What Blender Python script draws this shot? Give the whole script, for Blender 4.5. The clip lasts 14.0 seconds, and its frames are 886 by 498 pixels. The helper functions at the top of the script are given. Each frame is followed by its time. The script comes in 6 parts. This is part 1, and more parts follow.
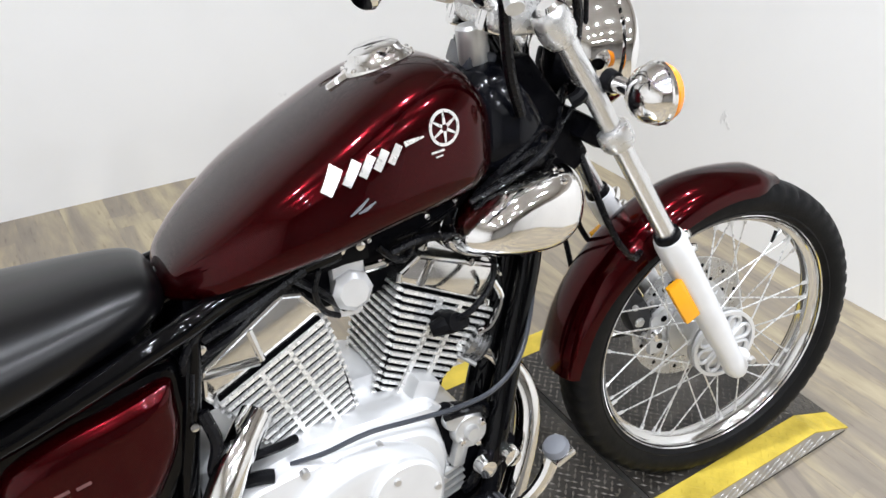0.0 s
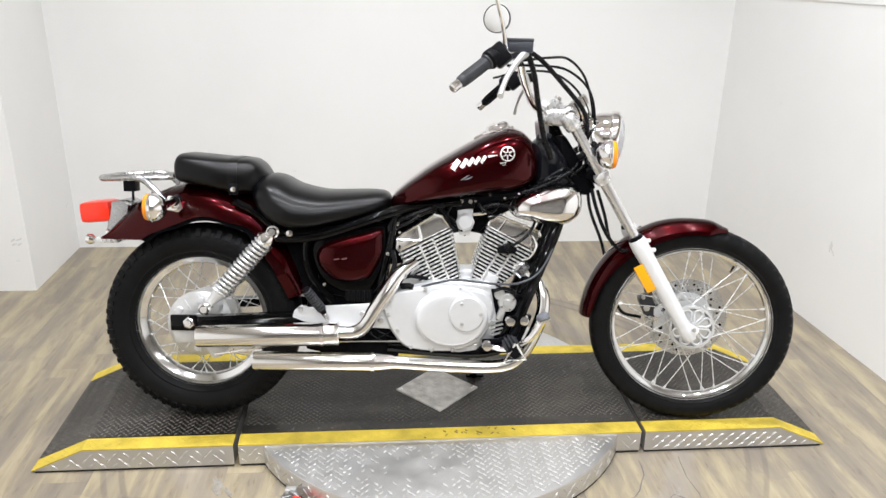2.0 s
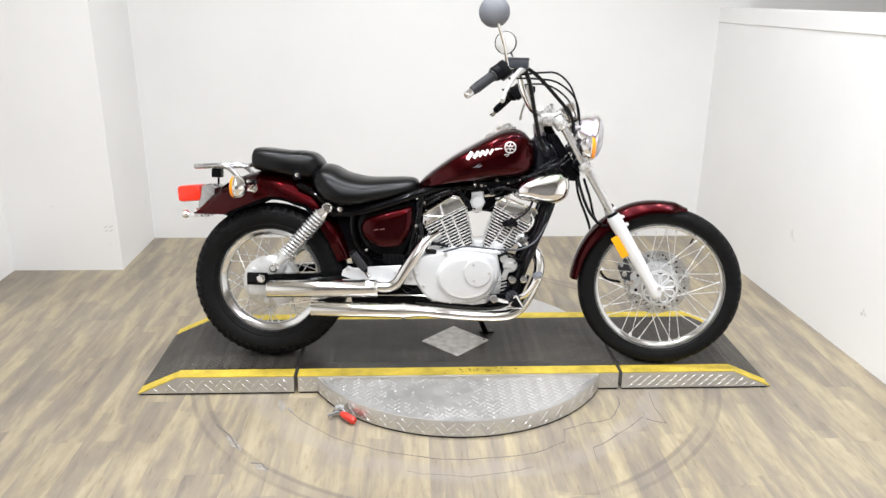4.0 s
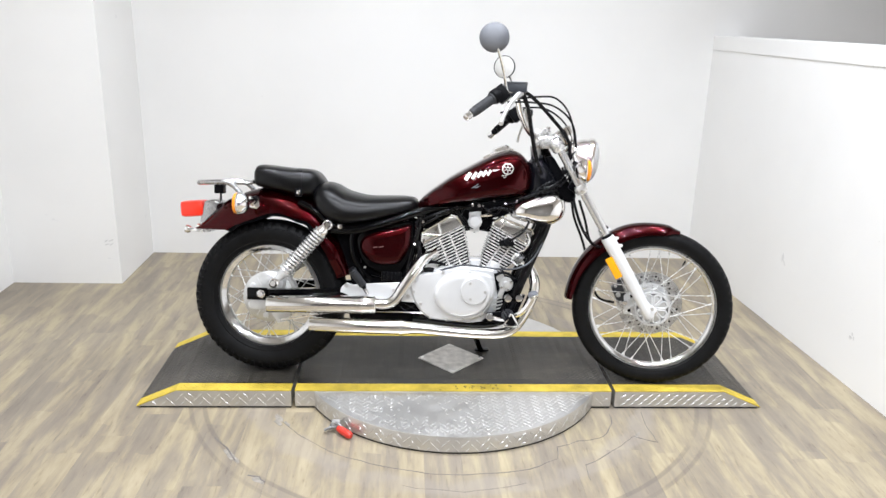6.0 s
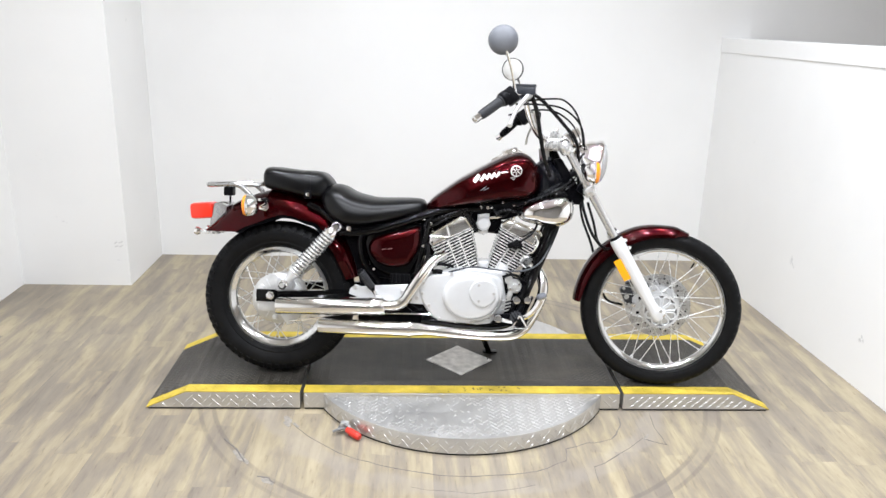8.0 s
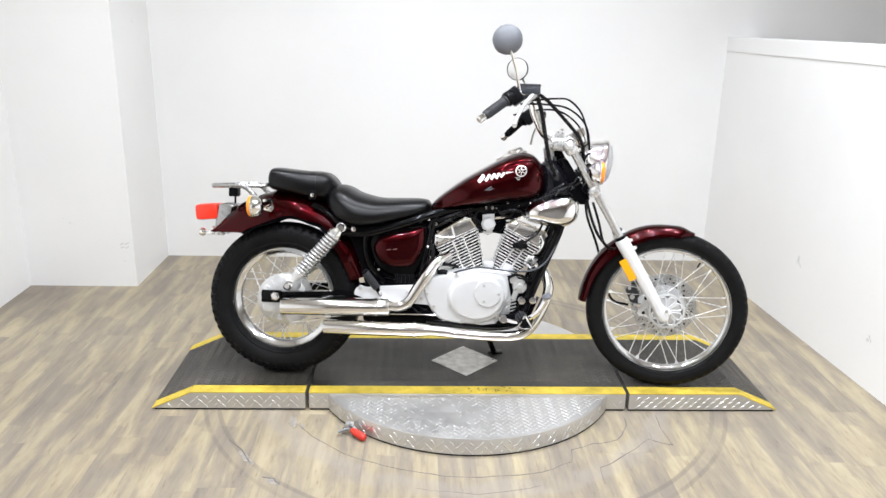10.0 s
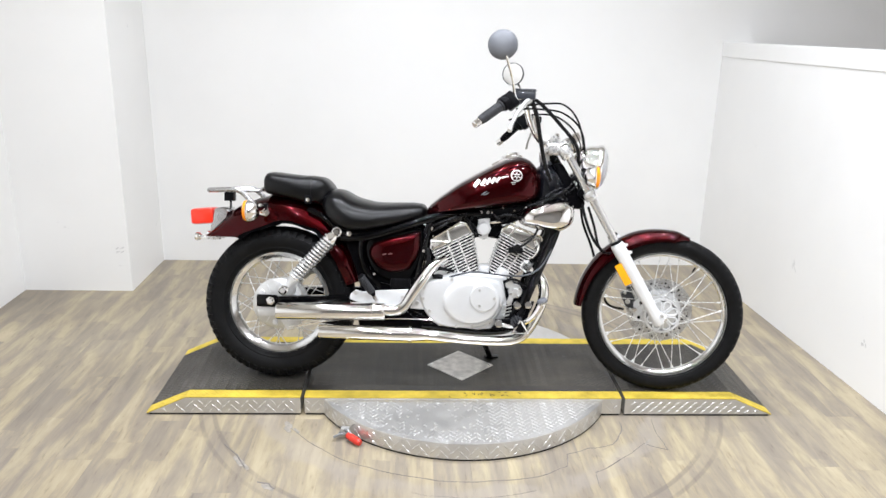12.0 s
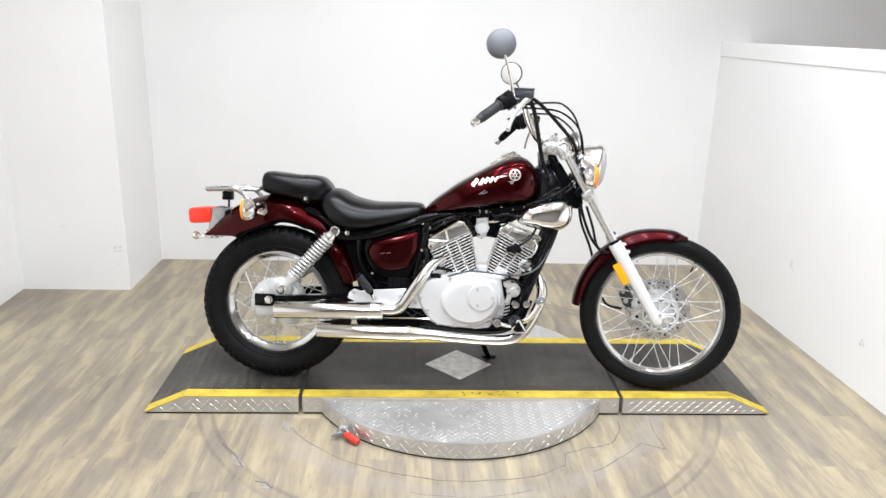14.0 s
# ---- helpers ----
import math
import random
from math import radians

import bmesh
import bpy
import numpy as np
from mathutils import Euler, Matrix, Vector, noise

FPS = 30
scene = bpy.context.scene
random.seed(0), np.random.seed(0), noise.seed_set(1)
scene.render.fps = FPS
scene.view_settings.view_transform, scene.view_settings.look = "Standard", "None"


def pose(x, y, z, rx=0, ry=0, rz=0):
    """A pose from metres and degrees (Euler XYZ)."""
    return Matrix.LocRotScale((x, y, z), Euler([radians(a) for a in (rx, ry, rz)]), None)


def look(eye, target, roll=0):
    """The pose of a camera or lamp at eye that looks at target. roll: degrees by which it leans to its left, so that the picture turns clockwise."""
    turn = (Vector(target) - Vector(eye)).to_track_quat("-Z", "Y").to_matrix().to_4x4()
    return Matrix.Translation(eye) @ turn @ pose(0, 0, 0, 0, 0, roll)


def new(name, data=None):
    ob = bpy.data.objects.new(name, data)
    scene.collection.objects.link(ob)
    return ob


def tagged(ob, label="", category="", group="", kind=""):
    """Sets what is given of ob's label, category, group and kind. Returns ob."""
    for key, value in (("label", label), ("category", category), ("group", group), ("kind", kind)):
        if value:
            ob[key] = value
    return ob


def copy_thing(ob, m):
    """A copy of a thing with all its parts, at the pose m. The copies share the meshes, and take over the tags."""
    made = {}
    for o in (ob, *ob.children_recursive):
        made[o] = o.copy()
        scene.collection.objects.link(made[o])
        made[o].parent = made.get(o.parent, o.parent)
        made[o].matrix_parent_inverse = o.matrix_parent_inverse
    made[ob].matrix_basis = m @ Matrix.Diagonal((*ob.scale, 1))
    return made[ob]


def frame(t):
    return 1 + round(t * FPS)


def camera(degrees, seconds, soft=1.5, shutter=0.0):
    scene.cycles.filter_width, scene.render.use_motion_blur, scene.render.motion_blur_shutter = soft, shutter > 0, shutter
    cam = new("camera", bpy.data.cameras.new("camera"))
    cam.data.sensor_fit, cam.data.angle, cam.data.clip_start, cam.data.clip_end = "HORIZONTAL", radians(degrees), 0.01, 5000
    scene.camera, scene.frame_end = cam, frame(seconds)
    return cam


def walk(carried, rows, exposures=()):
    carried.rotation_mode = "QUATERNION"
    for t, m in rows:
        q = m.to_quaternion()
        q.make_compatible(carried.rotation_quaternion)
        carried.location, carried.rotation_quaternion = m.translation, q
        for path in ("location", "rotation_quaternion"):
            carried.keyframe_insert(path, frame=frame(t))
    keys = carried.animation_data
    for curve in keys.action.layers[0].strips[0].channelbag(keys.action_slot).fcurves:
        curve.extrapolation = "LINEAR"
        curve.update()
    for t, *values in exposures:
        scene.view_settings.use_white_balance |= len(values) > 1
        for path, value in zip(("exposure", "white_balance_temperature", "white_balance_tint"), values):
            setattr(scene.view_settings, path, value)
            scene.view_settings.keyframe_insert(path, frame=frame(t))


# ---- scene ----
cam = camera(59.3, 14.0, soft=1.5)
PATH = [
    (0, (-0.279, -0.813, 1.279), (0.651, 0.574, 0.178), 2.2),
    (0.5, (-0.163, -1.046, 1.272), (0.369, 0.584, 0.243), 4.5),
    (1, (-0.225, -1.424, 1.318), (0.117, 0.287, 0.34), 2.3),
    (1.5, (-0.154, -1.878, 1.391), (0.002, -0.062, 0.569), 1.8),
    (2, (-0.183, -2.242, 1.423), (-0.021, -0.378, 0.714), 1.0),
    (2.5, (-0.187, -2.539, 1.454), (-0.083, -0.651, 0.803), 0.3),
    (2.7, (-0.173, -2.633, 1.471), (-0.088, -0.754, 0.791), 0.5),
    (5, (-0.202, -2.902, 1.469), (-0.106, -1.003, 0.849), 0.9),
    (5.5, (-0.206, -2.909, 1.473), (-0.097, -1.006, 0.865), 1.5),
    (6, (-0.201, -2.93, 1.482), (-0.1, -1.027, 0.876), 1.6),
    (6.5, (-0.203, -2.942, 1.486), (-0.107, -1.039, 0.881), 2.2),
    (7, (-0.207, -2.941, 1.477), (-0.114, -1.037, 0.87), 2.1),
    (7.5, (-0.204, -2.936, 1.472), (-0.115, -1.032, 0.864), 1.7),
    (8, (-0.21, -2.936, 1.481), (-0.125, -1.03, 0.881), 1.5),
    (10.5, (-0.203, -2.932, 1.479), (-0.136, -1.025, 0.881), 1.2),
    (11, (-0.203, -2.933, 1.48), (-0.132, -1.024, 0.887), 1.2),
    (11.5, (-0.202, -2.932, 1.477), (-0.13, -1.025, 0.879), 1.3),
    (12, (-0.2, -2.933, 1.48), (-0.123, -1.023, 0.892), 1.3),
    (12.5, (-0.202, -2.935, 1.481), (-0.127, -1.026, 0.89), 1.4),
    (13, (-0.2, -2.937, 1.474), (-0.122, -1.028, 0.883), 1.3),
    (13.5, (-0.197, -2.939, 1.473), (-0.118, -1.027, 0.892), 1.3),
    (14, (-0.199, -2.933, 1.477), (-0.118, -1.023, 0.889), 1.4),
]
walk(cam, [(t, look(eye, target, roll)) for t, eye, target, roll in PATH],
     [(0, -0.10, 6480, 10), (1, -0.10, 6560, 10), (2, -0.06, 6700, 10), (2.7, -0.05, 6780, 10), (5, 0.02, 6580, 10), (6.5, 0.02, 6500, 10), (8, 0.06, 6500, 10), (10.5, 0.07, 6500, 10), (14, 0.05, 6550, 10)])

# ---- world, lamps ----
world = bpy.data.worlds.new("world")
scene.world = world
world.use_nodes = True
world.node_tree.nodes["Background"].inputs[0].default_value = (0.9, 0.95, 1.0, 1)
world.node_tree.nodes["Background"].inputs[1].default_value = 0.05


def lamp(x, y, z, size, power, color=(0.872, 0.915, 0.995)):
    d = bpy.data.lights.new("ceiling_lamp", "AREA")
    d.shape, d.size, d.energy, d.color = "DISK", size, power, color
    d.spread = radians(155)
    ob = new("ceiling_lamp_light", d)
    ob.location = (x, y, z)
    return ob


LAMPS = [(x, y) for y in (-4.3, -2.6, -1.3, 0.0) for x in (-1.05, -0.33, 0.39, 1.11)]
for lx, ly in LAMPS:
    lamp(lx, ly, 2.965, 0.10, 14.6)

# ---- materials ----


def nodes_of(name):
    m = bpy.data.materials.new(name)
    m.use_nodes = True
    nt = m.node_tree
    return m, nt, nt.nodes["Principled BSDF"]


def ramp(nt, fac, stops):
    r = nt.nodes.new("ShaderNodeValToRGB")
    el = r.color_ramp.elements
    while len(el) < len(stops):
        el.new(0.5)
    for e, (p, c) in zip(el, stops):
        e.position = p
        e.color = (*c, 1) if len(c) == 3 else c
    nt.links.new(fac, r.inputs[0])
    return r.outputs[0]


def noise_tex(nt, scale, detail=4, coords="Object", stretch=(1, 1, 1), rough=0.55):
    tc = nt.nodes.new("ShaderNodeTexCoord")
    mp = nt.nodes.new("ShaderNodeMapping")
    mp.inputs["Scale"].default_value = stretch
    n = nt.nodes.new("ShaderNodeTexNoise")
    n.inputs["Scale"].default_value, n.inputs["Detail"].default_value = scale, detail
    n.inputs["Roughness"].default_value = rough
    nt.links.new(tc.outputs[coords], mp.inputs[0])
    nt.links.new(mp.outputs[0], n.inputs["Vector"])
    return n.outputs[0]


def bump(nt, b, height, strength, distance=0.002):
    n = nt.nodes.new("ShaderNodeBump")
    n.inputs["Strength"].default_value, n.inputs["Distance"].default_value = strength, distance
    nt.links.new(height, n.inputs["Height"])
    nt.links.new(n.outputs[0], b.inputs["Normal"])


def surface(name, color, rough=0.5, metal=0.0, coat=0.0, spec=0.5, vary=0.12, scale=30, rvary=0.08, relief=0.0, rscale=200, coat_rough=0.03):
    """Colour with a soft two-scale variation, varied gloss and fine relief."""
    m, nt, b = nodes_of(name)
    b.inputs["Metallic"].default_value = metal
    b.inputs["Coat Weight"].default_value, b.inputs["Coat Roughness"].default_value = coat, coat_rough
    b.inputs["Specular IOR Level"].default_value = spec
    n = noise_tex(nt, scale, 6)
    lo = tuple(c * (1 - vary) for c in color)
    hi = tuple(min(1, c * (1 + vary)) for c in color)
    nt.links.new(ramp(nt, n, [(0.3, lo), (0.7, hi)]), b.inputs["Base Color"])
    n2 = noise_tex(nt, scale * 3.1, 3)
    mr = nt.nodes.new("ShaderNodeMapRange")
    mr.inputs[1].default_value, mr.inputs[2].default_value = 0.3, 0.7
    mr.inputs[3].default_value, mr.inputs[4].default_value = max(0.0, rough - rvary), rough + rvary
    nt.links.new(n2, mr.inputs[0])
    nt.links.new(mr.outputs[0], b.inputs["Roughness"])
    if relief:
        bump(nt, b, noise_tex(nt, rscale, 3), relief)
    return m


SPOKE = surface("bright_spoke", (0.74, 0.74, 0.73), 0.3, 0.45, vary=0.05)
CHROME = surface("chrome", (0.88, 0.87, 0.86), 0.06, 1.0, vary=0.04, rvary=0.03, scale=12)
YOKE = surface("cast_yoke_silver", (0.72, 0.72, 0.71), 0.28, 0.7, vary=0.12, scale=22, relief=0.1, rscale=300)
RACK = surface("rack_steel", (0.42, 0.42, 0.42), 0.25, 0.95, vary=0.12, scale=20)
EXHAUST = surface("exhaust_chrome", (0.80, 0.79, 0.77), 0.09, 1.0, vary=0.05, rvary=0.04, scale=10)
DISC_STEEL = surface("brake_disc_steel", (0.58, 0.58, 0.58), 0.30, 0.9, vary=0.12, scale=40)
COVER_CHROME = surface("polished_cover", (0.82, 0.81, 0.79), 0.11, 0.97, vary=0.05, rvary=0.05, scale=16)
RIM = surface("rim_chrome", (0.76, 0.76, 0.755), 0.10, 0.97, vary=0.06, rvary=0.05, scale=14)
ALU = surface("silver_engine_paint", (0.74, 0.745, 0.75), 0.34, 0.38, coat=0.25, vary=0.03, scale=18, rvary=0.03, relief=0.03, rscale=500)
ALU_RAW = surface("cast_aluminium", (0.62, 0.62, 0.61), 0.38, 0.65, vary=0.1, scale=25, relief=0.15, rscale=350)
FIN_EDGE = surface("polished_fin", (0.86, 0.86, 0.84), 0.28, 0.45, vary=0.06)
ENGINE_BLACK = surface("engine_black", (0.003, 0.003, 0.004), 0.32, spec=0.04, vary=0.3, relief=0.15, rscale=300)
FORK = surface("fork_silver_paint", (0.80, 0.805, 0.81), 0.40, 0.2, coat=0.12, vary=0.03, rvary=0.02)
FRAME = surface("black_gloss_enamel", (0.0012, 0.0012, 0.0015), 0.06, spec=0.19, rvary=0.01, vary=0.2)
PLASTIC = surface("black_plastic", (0.005, 0.005, 0.006), 0.35, spec=0.08, vary=0.25, relief=0.2, rscale=500)
RUBBER = surface("tyre_rubber", (0.0058, 0.0058, 0.0062), 0.5, spec=0.13, vary=0.25, scale=22, relief=0.2, rscale=260)
GRIP = surface("grip_rubber", (0.035, 0.036, 0.04), 0.5, spec=0.35, vary=0.15)
NECK_BLACK = surface("blue_black_enamel", (0.003, 0.0033, 0.005), 0.16, spec=0.20, rvary=0.02, vary=0.2)
CABLE = surface("cable_sheath", (0.004, 0.004, 0.005), 0.28, spec=0.18, vary=0.2)
LEATHER = surface("black_vinyl", (0.0014, 0.0014, 0.0018), 0.30, spec=0.30, vary=0.2, scale=6, rvary=0.02)
MIRROR_BACK = surface("grey_mirror_shell", (0.15, 0.157, 0.175), 0.52, vary=0.06)
CALIPER = surface("cast_caliper", (0.045, 0.046, 0.05), 0.35, 0.3, vary=0.25, scale=60)
GREY_BOX = surface("grey_reservoir", (0.036, 0.040, 0.050), 0.35, coat=0.2)
FORK_TUBE = surface("satin_fork_chrome", (0.74, 0.74, 0.735), 0.26, 0.85, vary=0.03, scale=9, rvary=0.01)
SPRING = surface("spring_chrome", (0.82, 0.82, 0.81), 0.24, 0.75, vary=0.05)
SILVER_DECAL = surface("silver_decal", (0.78, 0.77, 0.74), 0.3, 0.5)


def paint_material():
    m, nt, b = nodes_of("maroon_metallic_paint")
    b.inputs["Metallic"].default_value, b.inputs["Roughness"].default_value = 0.80, 0.16
    b.inputs["Coat Weight"].default_value, b.inputs["Coat Roughness"].default_value = 1.0, 0.02
    b.inputs["Coat IOR"].default_value = 1.24
    b.inputs["Specular Tint"].default_value = (0.30, 0.03, 0.045, 1)
    fl = noise_tex(nt, 900, 2)
    base = ramp(nt, fl, [(0.35, (0.020, 0.0006, 0.0012)), (0.65, (0.057, 0.0015, 0.0030))])
    nt.links.new(base, b.inputs["Base Color"])
    return m


PAINT = paint_material()
EMBLEM = surface("dull_emblem", (0.13, 0.055, 0.055), 0.4, vary=0.2)


def lens_material(name, color, rough=0.15, transmission=0.0):
    m, nt, b = nodes_of(name)
    b.inputs["Base Color"].default_value = (*color, 1)
    b.inputs["Roughness"].default_value = rough
    b.inputs["Transmission Weight"].default_value = transmission
    b.inputs["Subsurface Weight"].default_value = 0.0
    b.inputs["Coat Weight"].default_value = 0.25
    bump(nt, b, noise_tex(nt, 160, 2, stretch=(1, 1, 0.2)), 0.25)
    return m


AMBER = lens_material("amber_lens", (0.95, 0.30, 0.01))
AMBER_REFLECTOR = lens_material("amber_reflector", (0.95, 0.42, 0.01))
RED_LENS = lens_material("red_lens", (0.92, 0.030, 0.008), 0.3)
CLEAR = lens_material("clear_lens", (0.95, 0.96, 0.97), 0.12, 0.6)
GLASS_MIRROR = surface("mirror_glass", (0.9, 0.9, 0.9), 0.02, 1.0, vary=0.01, rvary=0.01)
RED_VINYL = surface("red_vinyl", (0.62, 0.035, 0.02), 0.4, vary=0.08)


def wall_material(name, color, dirt=0.05):
    """Matt paint, a little uneven, with rubbed smudges here and there."""
    m, nt, b = nodes_of(name)
    n = noise_tex(nt, 0.9, 6, "Object")
    lo = tuple(c * (1 - dirt) for c in color)
    base = ramp(nt, n, [(0.35, lo), (0.6, color)])
    smudge = ramp(nt, noise_tex(nt, 7.0, 5, "Object", (1, 1, 1.6), 0.7), [(0.69, (1, 1, 1)), (0.76, (0.80, 0.80, 0.81))])
    mx = nt.nodes.new("ShaderNodeMix")
    mx.data_type, mx.blend_type = "RGBA", "MULTIPLY"
    mx.inputs["Factor"].default_value = 1.0
    nt.links.new(base, mx.inputs["A"])
    nt.links.new(smudge, mx.inputs["B"])
    nt.links.new(mx.outputs["Result"], b.inputs["Base Color"])
    b.inputs["Roughness"].default_value = 0.62
    bump(nt, b, noise_tex(nt, 140, 3), 0.12, 0.001)
    return m


WALL = wall_material("white_wall_paint", (0.87, 0.865, 0.85))
# darker taupe stands in for the weak light beyond the half wall
WALL_DIM = wall_material("shaded_wall_paint", (0.50, 0.46, 0.415))
WALL_BACK = wall_material("grey_paint", (0.30, 0.29, 0.28))
CEILING = wall_material("ceiling_paint", (0.66, 0.645, 0.625))


PW, PL = 0.128, 0.92     # floor board, width and length


def floor_material():
    m, nt, b = nodes_of("oak_vinyl_plank")
    geo = nt.nodes.new("ShaderNodeNewGeometry")
    info = nt.nodes.new("ShaderNodeObjectInfo")
    # grain that runs along the boards, shifted from board to board
    shift = nt.nodes.new("ShaderNodeVectorMath")
    shift.operation = "MULTIPLY_ADD"
    comb = nt.nodes.new("ShaderNodeCombineXYZ")
    for i, k in enumerate((7.0, 31.0, 13.0)):
        mul = nt.nodes.new("ShaderNodeMath")
        mul.operation = "MULTIPLY"
        mul.inputs[1].default_value = k
        nt.links.new(info.outputs["Random"], mul.inputs[0])
        nt.links.new(mul.outputs[0], comb.inputs[i])
    shift.inputs[1].default_value = (11.0, 1.7, 11.0)
    nt.links.new(geo.outputs["Position"], shift.inputs[0])
    nt.links.new(comb.outputs[0], shift.inputs[2])
    n1 = nt.nodes.new("ShaderNodeTexNoise")
    n1.inputs["Scale"].default_value, n1.inputs["Detail"].default_value, n1.inputs["Distortion"].default_value = 1.35, 6, 0.35
    n1.inputs["Roughness"].default_value = 0.62
    nt.links.new(shift.outputs[0], n1.inputs["Vector"])
    fine = nt.nodes.new("ShaderNodeTexNoise")
    fine.inputs["Scale"].default_value, fine.inputs["Detail"].default_value = 9.0, 6
    nt.links.new(shift.outputs[0], fine.inputs["Vector"])
    # narrow printed strips, three to a board, of uneven length
    warp = nt.nodes.new("ShaderNodeTexNoise")
    warp.inputs["Scale"].default_value, warp.inputs["Detail"].default_value = 6.0, 3
    nt.links.new(geo.outputs["Position"], warp.inputs["Vector"])
    wv = nt.nodes.new("ShaderNodeVectorMath")
    wv.operation = "MULTIPLY_ADD"
    wv.inputs[1].default_value = (0.03, 0.16, 0.0)
    nt.links.new(warp.outputs[1], wv.inputs[0])
    nt.links.new(geo.outputs["Position"], wv.inputs[2])
    spin = nt.nodes.new("ShaderNodeMapping")
    spin.inputs["Rotation"].default_value = (0, 0, radians(90))
    nt.links.new(wv.outputs[0], spin.inputs[0])
    strips = nt.nodes.new("ShaderNodeTexBrick")
    strips.offset, strips.offset_frequency, strips.squash, strips.squash_frequency = 0.37, 2, 0.7, 3
    strips.inputs["Color1"].default_value, strips.inputs["Color2"].default_value = (0, 0, 0, 1), (1, 1, 1, 1)
    strips.inputs["Scale"].default_value, strips.inputs["Mortar Size"].default_value = 1.0, 0.0
    strips.inputs["Brick Width"].default_value, strips.inputs["Row Height"].default_value = 0.50, PW / 2
    nt.links.new(spin.outputs[0], strips.inputs["Vector"])
    both = nt.nodes.new("ShaderNodeMix")
    both.inputs["Factor"].default_value = 0.10
    nt.links.new(n1.outputs[0], both.inputs["A"])
    nt.links.new(strips.outputs[0], both.inputs["B"])
    tone = ramp(nt, both.outputs[0], [(0.30, (0.222, 0.193, 0.157)), (0.41, (0.272, 0.235, 0.186)), (0.49, (0.317, 0.271, 0.201)), (0.57, (0.396, 0.337, 0.227)), (0.68, (0.464, 0.396, 0.272))])
    # knots and dark flecks of the printed grain
    streak = ramp(nt, fine.outputs[0], [(0.28, (0.66, 0.63, 0.61)), (0.38, (0.93, 0.92, 0.91)), (0.6, (1, 1, 1))])
    mix = nt.nodes.new("ShaderNodeMix")
    mix.data_type, mix.blend_type = "RGBA", "MULTIPLY"
    mix.inputs["Factor"].default_value = 0.85
    nt.links.new(tone, mix.inputs["A"])
    nt.links.new(streak, mix.inputs["B"])
    # board to board tone
    board = ramp(nt, info.outputs["Random"], [(0.0, (0.93, 0.925, 0.93)), (0.5, (0.98, 0.975, 0.965)), (1.0, (1.02, 1.015, 0.985))])
    mix2 = nt.nodes.new("ShaderNodeMix")
    mix2.data_type, mix2.blend_type = "RGBA", "MULTIPLY"
    mix2.inputs["Factor"].default_value = 1.0
    nt.links.new(mix.outputs["Result"], mix2.inputs["A"])
    nt.links.new(board, mix2.inputs["B"])
    # scuffed ring left by the turning platform's wheels, and a worn inner ring
    flat = nt.nodes.new("ShaderNodeVectorMath")
    flat.operation = "MULTIPLY"
    flat.inputs[1].default_value = (1, 1, 0)
    nt.links.new(geo.outputs["Position"], flat.inputs[0])
    ln = nt.nodes.new("ShaderNodeVectorMath")
    ln.operation = "LENGTH"
    nt.links.new(flat.outputs[0], ln.inputs[0])
    wob = nt.nodes.new("ShaderNodeTexNoise")
    wob.inputs["Scale"].default_value, wob.inputs["Detail"].default_value = 5.0, 4
    nt.links.new(geo.outputs["Position"], wob.inputs["Vector"])
    last = mix2.outputs["Result"]
    for radius, width, amp, dark, strength in ((1.008, 0.036, 0.008, (0.23, 0.198, 0.168), 0.36), (1.033, 0.011, 0.006, (0.14, 0.12, 0.105), 0.42), (0.984, 0.012, 0.006, (0.14, 0.12, 0.105), 0.48), (0.80, 0.06, 0.16, (0.34, 0.305, 0.27), 0.40)):
        a = nt.nodes.new("ShaderNodeMath")
        a.operation = "MULTIPLY_ADD"
        a.inputs[1].default_value, a.inputs[2].default_value = amp, -0.5 * amp - radius
        nt.links.new(wob.outputs[0], a.inputs[0])
        d = nt.nodes.new("ShaderNodeMath")
        d.operation = "ADD"
        nt.links.new(ln.outputs["Value"], d.inputs[0])
        nt.links.new(a.outputs[0], d.inputs[1])
        ab = nt.nodes.new("ShaderNodeMath")
        ab.operation = "ABSOLUTE"
        nt.links.new(d.outputs[0], ab.inputs[0])
        mr = nt.nodes.new("ShaderNodeMapRange")
        mr.interpolation_type = "SMOOTHSTEP"
        mr.inputs[1].default_value, mr.inputs[2].default_value = width * 0.4, width
        mr.inputs[3].default_value, mr.inputs[4].default_value = strength, 0.0
        nt.links.new(ab.outputs[0], mr.inputs[0])
        br = nt.nodes.new("ShaderNodeMath")
        br.operation = "MULTIPLY"
        nt.links.new(mr.outputs[0], br.inputs[0])
        patch = nt.nodes.new("ShaderNodeMapRange")
        patch.inputs[1].default_value, patch.inputs[2].default_value = 0.30, 0.50
        nt.links.new(wob.outputs[0], patch.inputs[0])
        nt.links.new(patch.outputs[0], br.inputs[1])
        mx = nt.nodes.new("ShaderNodeMix")
        mx.data_type = "RGBA"
        mx.inputs["B"].default_value = (*dark, 1)
        nt.links.new(br.outputs[0], mx.inputs["Factor"])
        nt.links.new(last, mx.inputs["A"])
        last = mx.outputs["Result"]
    # broad soiling of the trodden floor
    grime = nt.nodes.new("ShaderNodeTexNoise")
    grime.inputs["Scale"].default_value, grime.inputs["Detail"].default_value = 1.1, 5
    nt.links.new(geo.outputs["Position"], grime.inputs["Vector"])
    gcol = ramp(nt, grime.outputs[0], [(0.36, (0.84, 0.825, 0.82)), (0.58, (1, 1, 1))])
    mg = nt.nodes.new("ShaderNodeMix")
    mg.data_type, mg.blend_type = "RGBA", "MULTIPLY"
    mg.inputs["Factor"].default_value = 1.0
    nt.links.new(last, mg.inputs["A"])
